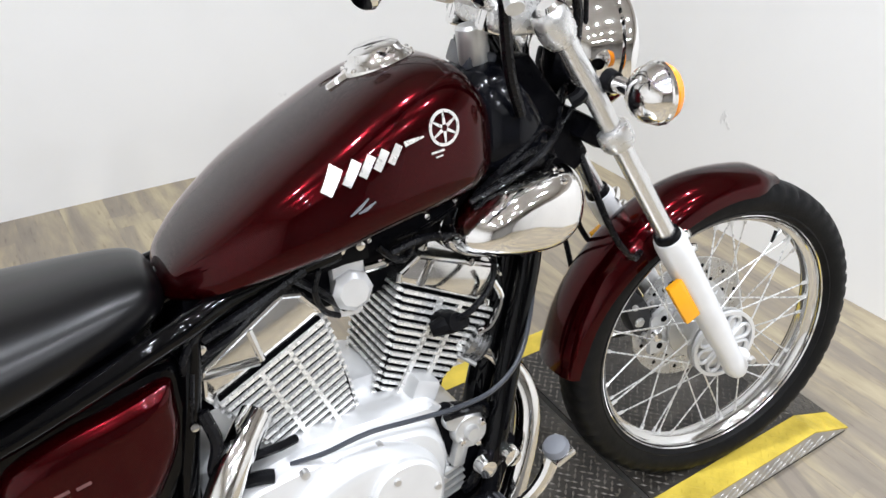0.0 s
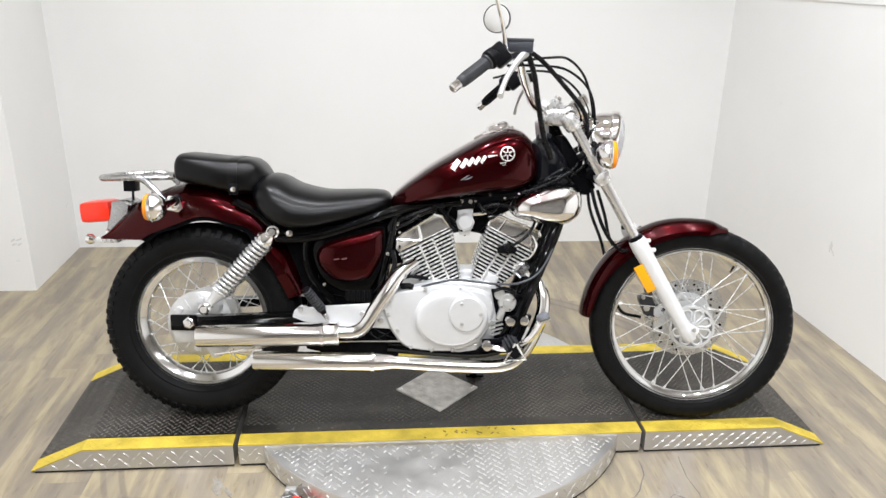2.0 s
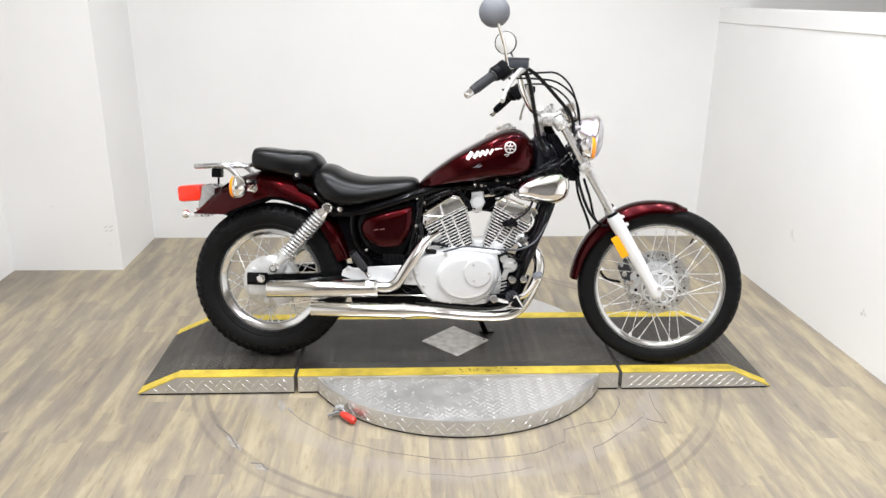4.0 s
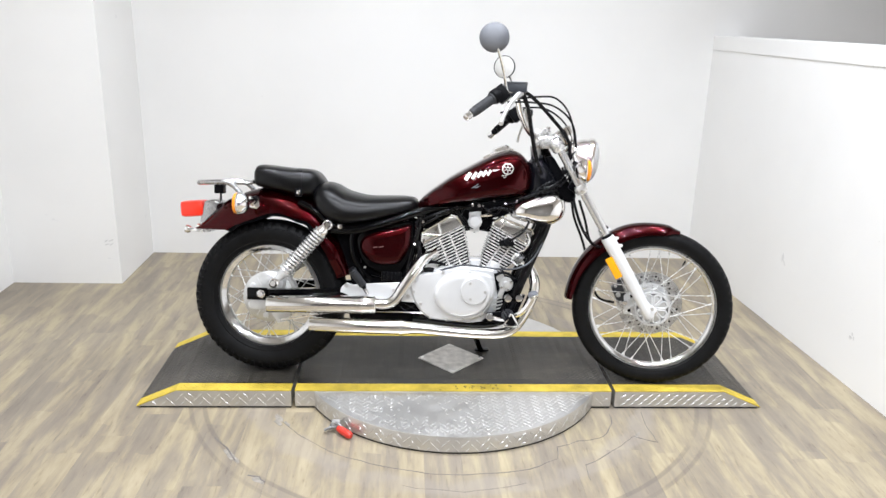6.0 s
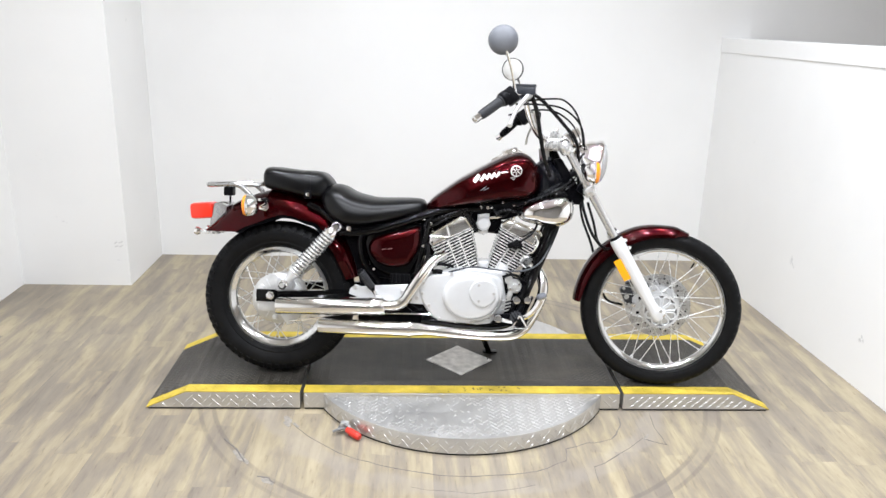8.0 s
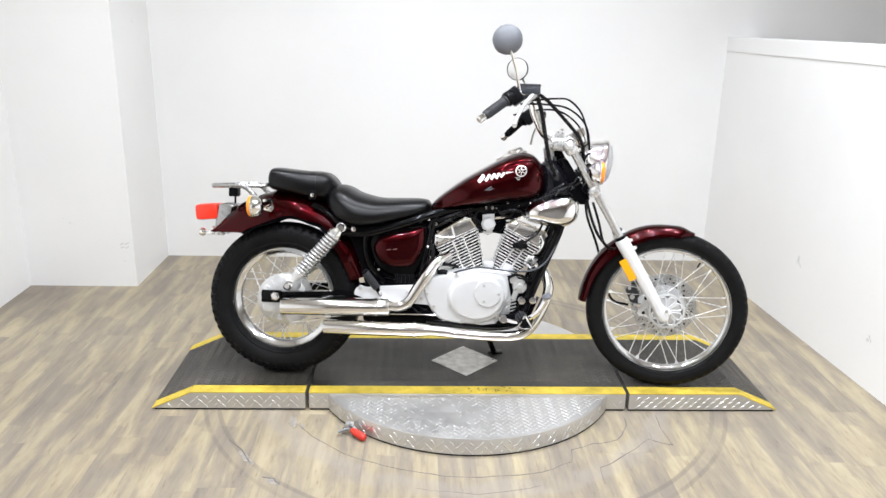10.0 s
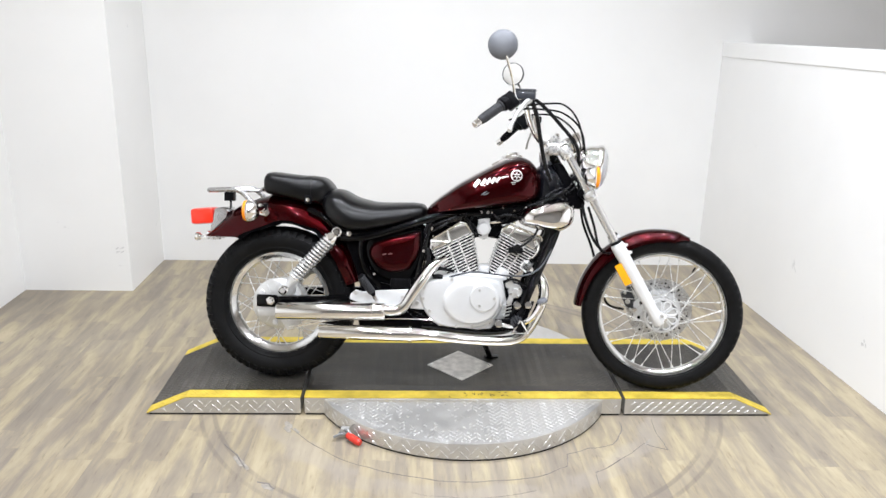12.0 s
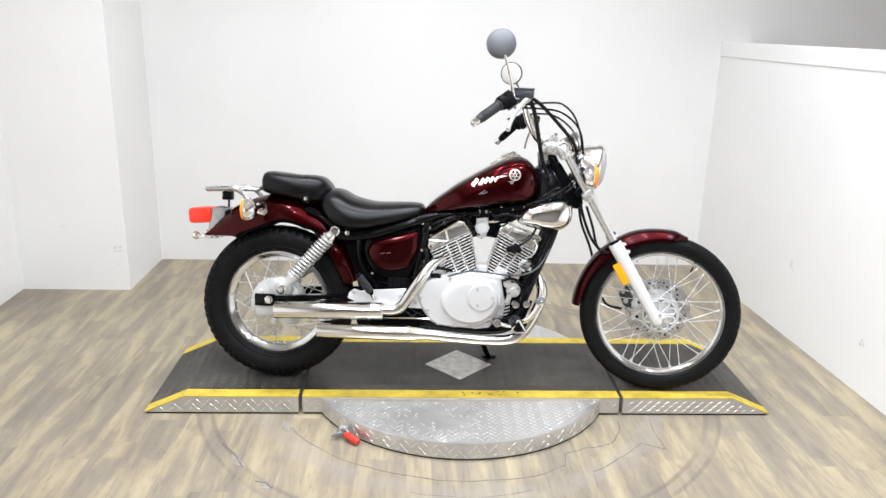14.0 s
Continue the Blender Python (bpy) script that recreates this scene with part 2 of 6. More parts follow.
    nt.links.new(gcol, mg.inputs["B"])
    nt.links.new(mg.outputs["Result"], b.inputs["Base Color"])
    rr = nt.nodes.new("ShaderNodeMapRange")
    rr.inputs[3].default_value, rr.inputs[4].default_value = 0.33, 0.55
    nt.links.new(fine.outputs[0], rr.inputs[0])
    nt.links.new(rr.outputs[0], b.inputs["Roughness"])
    bump(nt, b, fine.outputs[0], 0.12, 0.001)
    return m


def deck_material():
    """Black anti-slip paint rubbed grey where wheels and boots pass, with specks worn to the metal."""
    m, nt, b = nodes_of("black_grip_paint")
    b.inputs["Specular IOR Level"].default_value = 0.45
    cloud = noise_tex(nt, 6.0, 8, stretch=(0.6, 1.3, 1), rough=0.68)
    tone = ramp(nt, cloud, [(0.34, (0.008, 0.0071, 0.0061)), (0.46, (0.018, 0.0160, 0.0137)), (0.56, (0.038, 0.0337, 0.0286)), (0.70, (0.090, 0.080, 0.067))])
    speck = noise_tex(nt, 75, 3)
    worn = ramp(nt, speck, [(0.66, (0, 0, 0)), (0.74, (1, 1, 1))])
    mx = nt.nodes.new("ShaderNodeMix")
    mx.data_type = "RGBA"
    mx.inputs["B"].default_value = (0.16, 0.145, 0.11, 1)
    nt.links.new(worn, mx.inputs["Factor"])
    nt.links.new(tone, mx.inputs["A"])
    nt.links.new(mx.outputs["Result"], b.inputs["Base Color"])
    rr = nt.nodes.new("ShaderNodeMapRange")
    rr.inputs[1].default_value, rr.inputs[2].default_value = 0.3, 0.7
    rr.inputs[3].default_value, rr.inputs[4].default_value = 0.30, 0.48
    nt.links.new(cloud, rr.inputs[0])
    nt.links.new(rr.outputs[0], b.inputs["Roughness"])
    bump(nt, b, noise_tex(nt, 380, 3), 0.4)
    return m


FLOOR = floor_material()
STEEL = surface("tread_plate_steel", (0.63, 0.62, 0.605), 0.40, 0.85, vary=0.07, scale=7, rvary=0.07, relief=0.1, rscale=300)
PIVOT_PLATE = surface("scratched_pivot_plate", (0.62, 0.60, 0.57), 0.45, 0.5, vary=0.24, scale=26, rvary=0.1, relief=0.2, rscale=160)
STEEL_DARK = surface("shaded_casting", (0.26, 0.26, 0.26), 0.45, 0.6, vary=0.15, scale=30)
DECK_TREAD = surface("worn_black_tread", (0.110, 0.099, 0.084), 0.46, metal=0.2, vary=0.6, scale=5, rvary=0.15)
DECK_BLACK = deck_material()
YELLOW = surface("yellow_safety_paint", (0.60, 0.45, 0.062), 0.58, spec=0.25, vary=0.26, scale=13, relief=0.2, rscale=260)
# near-black for the painted shadow line along the platform's foot
DARK_GAP = surface("shadow_gap_black", (0.01, 0.01, 0.01), 0.7, vary=0.2)

# ---- mesh helpers ----


def link_mesh(name, bm, mat, parent=None, label="", smooth=True, sharp=35):
    me = bpy.data.meshes.new(name)
    bmesh.ops.recalc_face_normals(bm, faces=bm.faces)
    if smooth:
        for f in bm.faces:
            f.smooth = True
        for e in bm.edges:
            if len(e.link_faces) == 2 and e.calc_face_angle(0) > radians(sharp):
                e.smooth = False
    bm.to_mesh(me)
    bm.free()
    me.materials.append(mat)
    ob = new(name, me)
    if parent:
        ob.parent = parent
    if label:
        tagged(ob, label)
    return ob


def part(name, bm, mat, parent, label="", smooth=True):
    return link_mesh(name, bm, mat, parent, label, smooth)


def empty(name, m, label, category, group="", kind=""):
    ob = new(name)
    ob.matrix_basis = m
    return tagged(ob, label, category, group, kind)


def add_ring(bm, ring):
    return [bm.verts.new(v) for v in ring]


def loft_into(bm, rings, closed=True, caps=True):
    rows = [add_ring(bm, r) for r in rings]
    n = len(rows[0])
    for a, b in zip(rows, rows[1:]):
        for i in range(n if closed else n - 1):
            j = (i + 1) % n
            bm.faces.new((a[i], a[j], b[j], b[i]))
    if caps and closed:
        bm.faces.new(rows[0][::-1])
        bm.faces.new(rows[-1])
    return bm


def loft(rings, closed=True, caps=True):
    return loft_into(bmesh.new(), rings, closed, caps)


def smooth_line(pts, steps=6, closed=False):
    """Catmull-Rom through the points."""
    P = [Vector(p) for p in pts]
    out = []
    n = len(P)
    for i in range(n if closed else n - 1):
        p1, p2 = P[i], P[(i + 1) % n]
        p0 = P[i - 1] if (i > 0 or closed) else p1 * 2 - p2
        p3 = P[(i + 2) % n] if (i + 2 < n or closed) else p2 * 2 - p1
        for k in range(steps):
            t = k / steps
            out.append(0.5 * (2 * p1 + (p2 - p0) * t + (2 * p0 - 5 * p1 + 4 * p2 - p3) * t * t + (3 * p1 - p0 - 3 * p2 + p3) * t ** 3))
    if not closed:
        out.append(P[-1])
    return out


def tube_into(bm, pts, r, segs=12, steps=5, caps=True):
    """r: one radius or one per given point."""
    line = smooth_line(pts, steps) if steps > 1 else [Vector(p) for p in pts]
    n = len(line)
    rs = r if hasattr(r, "__len__") else [r] * len(pts)
    rings = []
    up = None
    for i, p in enumerate(line):
        d = (line[min(i + 1, n - 1)] - line[max(i - 1, 0)]).normalized()
        if up is None:
            up = d.orthogonal().normalized()
        up = (up - d * up.dot(d)).normalized()
        side = d.cross(up)
        u = i / (n - 1) * (len(rs) - 1)
        k = min(int(u), len(rs) - 2) if len(rs) > 1 else 0
        rad = rs[k] + (rs[k + 1] - rs[k]) * (u - k) if len(rs) > 1 else rs[0]
        rings.append([p + rad * (math.cos(a) * up + math.sin(a) * side) for a in (2 * math.pi * j / segs for j in range(segs))])
    return loft_into(bm, rings, True, caps)


def tube(pts, r, segs=12, steps=5, caps=True):
    return tube_into(bmesh.new(), pts, r, segs, steps, caps)


def lathe_into(bm, profile, origin=(0, 0, 0), axis=(0, 1, 0), segs=32, closed=False, shape=None):
    """profile: (radius, way along the axis). shape(i, j, r): optional change of radius."""
    ax = Vector(axis).normalized()
    u = ax.orthogonal().normalized()
    w = ax.cross(u)
    o = Vector(origin)
    rows = []
    for j, (r, a) in enumerate(profile):
        if r < 1e-6:
            rows.append([bm.verts.new(o + ax * a)])
        else:
            rows.append([bm.verts.new(o + ax * a + (shape(i, j, r) if shape else r) * (math.cos(2 * math.pi * i / segs) * u + math.sin(2 * math.pi * i / segs) * w)) for i in range(segs)])
    pairs = list(zip(rows, rows[1:])) + ([(rows[-1], rows[0])] if closed else [])
    for a, b in pairs:
        for i in range(segs):
            k = (i + 1) % segs
            if len(a) == 1 and len(b) == 1:
                continue
            if len(a) == 1:
                bm.faces.new((a[0], b[k], b[i]))
            elif len(b) == 1:
                bm.faces.new((a[i], a[k], b[0]))
            else:
                bm.faces.new((a[i], a[k], b[k], b[i]))
    return bm


def lathe(profile, origin=(0, 0, 0), axis=(0, 1, 0), segs=32, closed=False, shape=None):
    return lathe_into(bmesh.new(), profile, origin, axis, segs, closed, shape)


def box_into(bm, size, center=(0, 0, 0), turn=None, bevel=0.0):
    m = Matrix.Translation(center) @ (turn.to_4x4() if turn else Matrix()) @ Matrix.Diagonal((*size, 1))
    made = bmesh.ops.create_cube(bm, size=1, matrix=m)
    if bevel:
        edges = list({e for v in made["verts"] for e in v.link_edges})
        bmesh.ops.bevel(bm, geom=edges, offset=bevel, segments=2, affect="EDGES", profile=0.6)
    return bm


def box(size, center=(0, 0, 0), turn=None, bevel=0.0):
    return box_into(bmesh.new(), size, center, turn, bevel)


def prism(poly, y0, y1, bevel=0.0, segments=2):
    """An outline in x and z, drawn out along y."""
    bm = bmesh.new()
    a = [bm.verts.new((x, y0, z)) for x, z in poly]
    b = [bm.verts.new((x, y1, z)) for x, z in poly]
    n = len(poly)
    bm.faces.new(a)
    bm.faces.new(b[::-1])
    for i in range(n):
        bm.faces.new((a[i], b[i], b[(i + 1) % n], a[(i + 1) % n]))
    if bevel:
        bmesh.ops.bevel(bm, geom=list(bm.edges), offset=bevel, segments=segments, affect="EDGES", profile=0.6)
    return bm


def dome(poly, y0, y1, rounds=6, power=0.5, steps=4, keep=0.0):
    """A bulging cover: an outline in x and z that closes in a rounded way from y0 to y1. keep: share of the outline left flat at y1."""
    line = smooth_line([(x, 0, z) for x, z in poly], steps, True)
    c = sum(line, Vector()) / len(line)
    rings = []
    for k in range(rounds + 1):
        t = k / rounds
        s = keep + (1 - keep) * math.cos(t * math.pi / 2) ** power if t < 1 else max(keep, 0.02)
        y = y0 + (y1 - y0) * math.sin(t * math.pi / 2)
        rings.append([Vector((c.x + (p.x - c.x) * s, y, c.z + (p.z - c.z) * s)) for p in line])
    return loft(rings)


def turn_y(degrees):
    return Matrix.Rotation(radians(degrees), 3, "Y")


# ---- the room ----
def structure(name, bm, mat, label, smooth=False):
    return tagged(link_mesh(name, bm, mat, None, "", smooth), label, name.split("_")[0], kind="structure")


H = 3.0
structure("wall_north", box((4.9, 0.12, H), (0.64, 1.65, H / 2)), WALL, "plain white painted wall behind the motorcycle")
wall_pillar = structure("wall_pillar", box((0.70, 0.60, H), (-2.05, 1.35, H / 2)), WALL, "white painted wall corner that juts into the bay")
structure("wall_west", box((0.12, 7.6, H), (-2.325, -2.72, H / 2)), WALL, "white painted side wall of the bay")
# half-height wall with a ledge, its upper part set back
LEDGE = Matrix.Translation((1.556, 1.59, 0)) @ Matrix.Rotation(radians(3.2), 4, "Z")


def leaning(bm):
    """Set on the half wall's line; its top climbs slightly along the wall."""
    for v in bm.verts:
        if v.co.z > 1:
            v.co.z -= 0.017 * v.co.y
    bmesh.ops.transform(bm, matrix=LEDGE, verts=bm.verts)
    return bm


wall_east = structure("wall_east", leaning(box((0.14, 5.2, 1.265), (0.07, -2.6, 0.6325))), WALL, "white half-height side wall")
structure("trim_rail", leaning(box((0.166, 5.2, 0.080), (0.078, -2.6, 1.298), bevel=0.004)), WALL, "white capping rail on the half wall")
# this wall's dimness is in its colour
structure("wall_far", box((0.12, 8.2, H), (2.65, -2.5, H / 2)), WALL_DIM, "wall beyond the half wall, its shade painted in taupe")
structure("wall_east_far", leaning(box((0.14, 2.9, 1.265), (0.07, -6.68, 0.6325))), WALL, "white half wall farther along")
# added out of view: closes the bay and tones the chrome reflections
structure("wall_south", box((5.6, 0.12, H), (0.3, -6.5, H / 2)), WALL_BACK, "unseen grey wall added across the bay")
tagged(link_mesh("ceiling", box((6.0, 8.6, 0.1), (0.4, -2.5, H + 0.055)), CEILING, None, "", False), "off-white painted ceiling", "ceiling", kind="structure")

SMUDGE = surface("rubbed_paint", (0.70, 0.695, 0.685), 0.7, vary=0.14, scale=90)


def scuff(wall, m, long, high, seed):
    """A few short rubbed streaks on a wall; m: its place, with z out of the wall."""
    rnd = random.Random(seed)
    bm = bmesh.new()
    for k in range(4):
        cx, cy, a = rnd.uniform(-0.5, 0.5) * long, rnd.uniform(-0.5, 0.5) * high, rnd.uniform(0.2, 0.7)
        ring = []
        for j in range(12):
            b_ = 2 * math.pi * j / 12
            q = rnd.uniform(0.6, 1.1)
            u, v = long * 0.32 * q * math.cos(b_), high * 0.16 * q * math.sin(b_)
            ring.append((cx + u * math.cos(a) - v * math.sin(a), cy + u * math.sin(a) + v * math.cos(a)))
        loft_into(bm, [[Vector((u, v, z)) for u, v in ring] for z in (-0.001, 0.0006 + 0.0001 * k)])
    bmesh.ops.transform(bm, matrix=m, verts=bm.verts)
    part("scuff_mark", bm, SMUDGE, wall, "", False)


scuff(wall_pillar, Matrix.Translation((-1.745, 1.05, 0.227)) @ Matrix.Rotation(radians(90), 4, "X"), 0.045, 0.030, 1)
for wy, wz, wl, wh in ((0.525, 0.350, 0.050, 0.030), (-0.068, 0.214, 0.030, 0.035)):
    scuff(wall_east, LEDGE @ Matrix.Translation((0, wy - 1.59, wz)) @ Matrix.Rotation(radians(-90), 4, "Y"), wl, wh, int(100 * wz))

floor = structure("floor", box((6.2, 8.6, 0.1), (0.4, -2.5, -0.058)), FLOOR, "worn light oak vinyl plank floor")

# ---- the turntable platform ----
D0 = 0.281          # half depth of the deck
TOP = 0.070


def treads(name, parent, mat, area, step, length, width, rise, place, inside, label, both=True):
    """Raised lozenges in alternating directions on a plate: one joined mesh. area: x0, y0, x1, y1; place(x, y): point and normal turn."""
    verts, faces = [], []
    x0, y0, x1, y1 = area
    row = 0
    y = y0
    while y < y1:
        x = x0 + (step / 2 if row % 2 else 0)
        col = 0
        while x < x1:
            if inside(x, y):
                a = radians(45 if (row + col) % 2 else -45) if both else radians(35)
                ca, sa = math.cos(a), math.sin(a)
                base = len(verts)
                for u, v, w in ((-length / 2, 0, 0), (0, -width / 2, 0), (length / 2, 0, 0), (0, width / 2, 0), (-length * 0.22, 0, rise), (length * 0.22, 0, rise)):
                    verts.append(place(x + u * ca - v * sa, y + u * sa + v * ca, w))
                for f in ((0, 1, 4), (1, 5, 4), (1, 2, 5), (2, 3, 5), (3, 4, 5), (3, 0, 4)):
                    faces.append([base + k for k in f])
            x += step
            col += 1
        y += step / 2
        row += 1
    me = bpy.data.meshes.new(name)
    me.from_pydata(verts, [], faces)
    me.materials.append(mat)
    ob = new(name, me)
    ob.parent = parent
    return tagged(ob, label, kind="stuff")


def slope(x):
    """Height of the ramp's upper side."""
    ax = abs(x)
    return TOP if ax < 1.045 else max(0.004, TOP - (ax - 1.045) * (TOP - 0.004) / (1.195 - 1.045))


def strip(x0, x1, y0, y1, lift, n=1):
    """A thin plate on the deck that follows the ramps."""
    xs = sorted({x0, x1, *[s for s in (-1.045, 1.045) if x0 < s < x1]})
    bm = bmesh.new()
    rings = [[Vector((x, y0, slope(x) + 0.0005)), Vector((x, y1, slope(x) + 0.0005)), Vector((x, y1, slope(x) + lift)), Vector((x, y0, slope(x) + lift))] for x in xs]
    return loft(rings)


turntable = empty("turntable", Matrix(), "steel motorcycle turntable with black deck and yellow edges", "turntable")
part("deck", box((1.208, 2 * D0, TOP - 0.007), (0, 0, 0.007 + (TOP - 0.007) / 2), bevel=0.002), STEEL, turntable, "bare tread-plate deck body", False)
part("deck_top", strip(-0.604, 0.604, -0.2245, 0.2245, 0.004), DECK_BLACK, turntable, "worn black anti-slip deck surface", False)
for sgn in (-1, 1):
    part("edge_stripe", strip(-0.604, 0.604, *sorted((sgn * 0.2255, sgn * 0.281)), 0.004), YELLOW, turntable, "scuffed yellow safety stripe", False)
# dark strip in place of the shadow gap beneath the deck
part("skirt", box((1.20, 0.5605, 0.008), (0, 0, 0.004)), DARK_GAP, turntable, "", False)
R_DISC = 0.600
a0 = math.asin(D0 / R_DISC)
for sgn in (-1, 1):
    arc = [(R_DISC * math.cos(a), sgn * R_DISC * math.sin(a)) for a in np.linspace(a0, math.pi - a0, 49)]
    bm = loft([[Vector((x * k, y * k if abs(y * k) > D0 else sgn * (D0 + 0.0005), z)) for x, y in arc] for k, z in ((1, 0.007), (1, 0.062), (0.997, 0.066))])
    part("disc_segment", bm, STEEL, turntable, "bright tread-plate rim of the turning disc", True)
    # dark strip in place of the shadow gap below the disc
    bm = loft([[Vector((x * 0.998, y * 0.998 if abs(y * 0.998) > D0 else sgn * (D0 + 0.0005), z)) for x, y in arc] for z in (0.0, 0.008)])
    part("skirt", bm, DARK_GAP, turntable, "", False)
tread_rnd = random.Random(17)


def ok_disc(x, y):
    """Inside the visible segment; the lozenges are trodden away in a patch near its middle."""
    worn = math.exp(-((x + 0.10) / 0.17) ** 2 - ((y + 0.42) / 0.10) ** 2)
    return math.hypot(x, y) < R_DISC - 0.016 and y < -D0 - 0.008 and tread_rnd.random() > worn * 1.05


treads("disc_tread", turntable, STEEL, (-0.6, -0.6, 0.6, -0.28), 0.0250, 0.0165, 0.0058, 0.0022, lambda x, y, w: (x, y, 0.066 + w), ok_disc, "raised lozenges of the tread plate")
treads("disc_tread", turntable, STEEL, (-0.6, 0.29, 0.6, 0.6), 0.0225, 0.0175, 0.0048, 0.0014, lambda x, y, w: (x, y, 0.066 + w), lambda x, y: math.hypot(x, y) < R_DISC - 0.016 and y > D0 + 0.008, "raised lozenges of the tread plate")


def rim_place(x, y, w):
    a = x / R_DISC - math.pi / 2
    return ((R_DISC + w) * math.cos(a), (R_DISC + w) * math.sin(a), y)


treads("rim_tread", turntable, STEEL, (-0.62, 0.014, 0.62, 0.058), 0.034, 0.024, 0.0065, 0.0022, rim_place, lambda x, y: abs(x) < R_DISC * (math.pi / 2 - a0) - 0.01, "raised lozenges on the rim")
side_place = lambda x, y, w: (x, -D0 - w, y)
treads("side_tread", turntable, STEEL, (-0.59, 0.02, 0.60, 0.062), 0.034, 0.024, 0.0065, 0.0022, side_place, lambda x, y: abs(x) > 0.535, "raised lozenges on the side plate")
treads("deck_tread", turntable, DECK_TREAD, (-0.59, -0.178, 0.595, 0.22), 0.0205, 0.0150, 0.0056, 0.0019, lambda x, y, w: (x, y, TOP + 0.004 + w), lambda x, y: abs(x) / 0.15 + abs(y) / 0.15 > 1, "fine black tread pattern")
treads("stripe_tread", turntable, YELLOW, (-0.595, -0.273, 0.60, -0.232), 0.021, 0.0155, 0.005, 0.0011, lambda x, y, w: (x, y, TOP + 0.004 + w), lambda x, y: True, "fine tread pattern under yellow paint")
for i in range(4):
    bx = -0.30 + 0.2 * i
    part("bolt", lathe([(0, 0.004), (0.007, 0.0035), (0.009, 0)], (bx, -0.305, 0.066), (0, 0, 1), 12), STEEL, turntable)
bm = bmesh.new()
loft_into(bm, [[Vector((x * k, y * k, z)) for x, y in ((-0.136, 0), (0, -0.139), (0.136, 0), (0, 0.139))] for k, z in ((1, TOP + 0.004), (0.985, TOP + 0.008))])
part("diamond_plate", bm, PIVOT_PLATE, turntable, "bare steel diamond-shaped pivot cover", False)
treads("plate_tread", turntable, PIVOT_PLATE, (-0.13, -0.13, 0.13, 0.13), 0.0215, 0.0165, 0.0048, 0.0011, lambda x, y, w: (x, y, TOP + 0.008 + w), lambda x, y: abs(x) / 0.125 + abs(y) / 0.125 < 1, "raised lozenges of the plate")
for bx in (-0.118, 0.118):
    part("screw", lathe([(0, 0.003), (0.005, 0.0025), (0.006, 0)], (bx, 0, TOP + 0.008), (0, 0, 1), 10), CHROME, turntable)


CHIP = surface("bared_black_paint", (0.03, 0.027, 0.022), 0.6, vary=0.4, scale=60)
chip_rnd = random.Random(21)
for k in range(18):
    cx = chip_rnd.gauss(0.07, 0.09)
    cy = -0.2535 + chip_rnd.gauss(0, 0.012)
    ca = chip_rnd.choice((-1, 1)) * radians(45)
    cl_, cw_ = chip_rnd.uniform(0.004, 0.009), chip_rnd.uniform(0.0010, 0.0022)
    rim_ = [(cl_ * q * math.cos(u), cw_ * q * math.sin(u)) for u, q in ((2 * math.pi * j / 8, chip_rnd.uniform(0.6, 1.1)) for j in range(8))]
    bm = loft([[Vector((cx + u * math.cos(ca) - v * math.sin(ca), cy + u * math.sin(ca) + v * math.cos(ca), z)) for u, v in rim_] for z in (TOP + 0.003, TOP + 0.0053)])
    part("paint_chip", bm, CHIP, turntable, "", False)


def access_ramp(sgn, label):
    rp = empty("access_ramp", Matrix(), label, "ramp", "ramps beside the turntable")
    prof = [(sgn * 0.618, 0.007), (sgn * 1.188, 0.007), (sgn * 1.045, TOP), (sgn * 0.618, TOP)]
    part("body", prism(prof, -D0, D0), STEEL, rp, "bare tread-plate ramp body", False)
    a, b = sorted((sgn * 0.618, sgn * 1.195))
    part("tread_surface", strip(a, b, -0.2245, 0.2245, 0.004), DECK_BLACK, rp, "worn black anti-slip surface", False)
    for s in (-1, 1):
        part("edge_stripe", strip(a, b, *sorted((s * 0.2255, s * 0.281)), 0.004), YELLOW, rp, "scuffed yellow safety stripe", False)
    # dark strip in place of the shadow gap below the ramp
    part("skirt", box((0.564, 0.5605, 0.008), (sgn * 0.902, 0, 0.004)), DARK_GAP, rp, "", False)
    treads("side_tread", rp, STEEL, (a, 0.018, b, 0.060), 0.034, 0.024, 0.0065, 0.0022, side_place, lambda x, y: y + 0.012 < slope(x) and abs(x) > 0.635, "raised lozenges on the side plate", both=sgn < 0)
    treads("surface_tread", rp, DECK_TREAD, (a + 0.01, -0.213, b - 0.01, 0.22), 0.0205, 0.0150, 0.0056, 0.0019, lambda x, y, w: (x, y, slope(x) + 0.004 + w), lambda x, y: True, "fine black tread pattern")
    treads("stripe_tread", rp, YELLOW, (a + 0.012, -0.273, b - 0.012, -0.232), 0.021, 0.0155, 0.005, 0.0011, lambda x, y, w: (x, y, slope(x) + 0.004 + w), lambda x, y: True, "fine tread pattern under yellow paint")
    return rp


access_ramp(-1, "tread-plate ramp with yellow edges beneath the rear wheel")
access_ramp(1, "tread-plate ramp with yellow edges beneath the front wheel")

clamp = empty("locking_clamp", pose(-0.425, -0.455, 0.02, 0, 0, -6), "steel locking clamp with a red grip on the floor", "clamp")
part("jaw", box((0.03, 0.022, 0.022), (-0.012, 0.008, 0.01), bevel=0.003), ALU_RAW, clamp, "dull steel jaw")
part("arm", tube([(-0.035, 0.0, -0.008), (-0.02, 0.004, 0.012), (0.0, -0.006, 0.016), (0.012, -0.012, 0.008)], 0.006, 8), STEEL_DARK, clamp)
part("lever", tube([(-0.05, -0.02, -0.004), (-0.03, -0.012, 0.002), (-0.008, -0.004, 0.004)], 0.005, 8), STEEL_DARK, clamp)
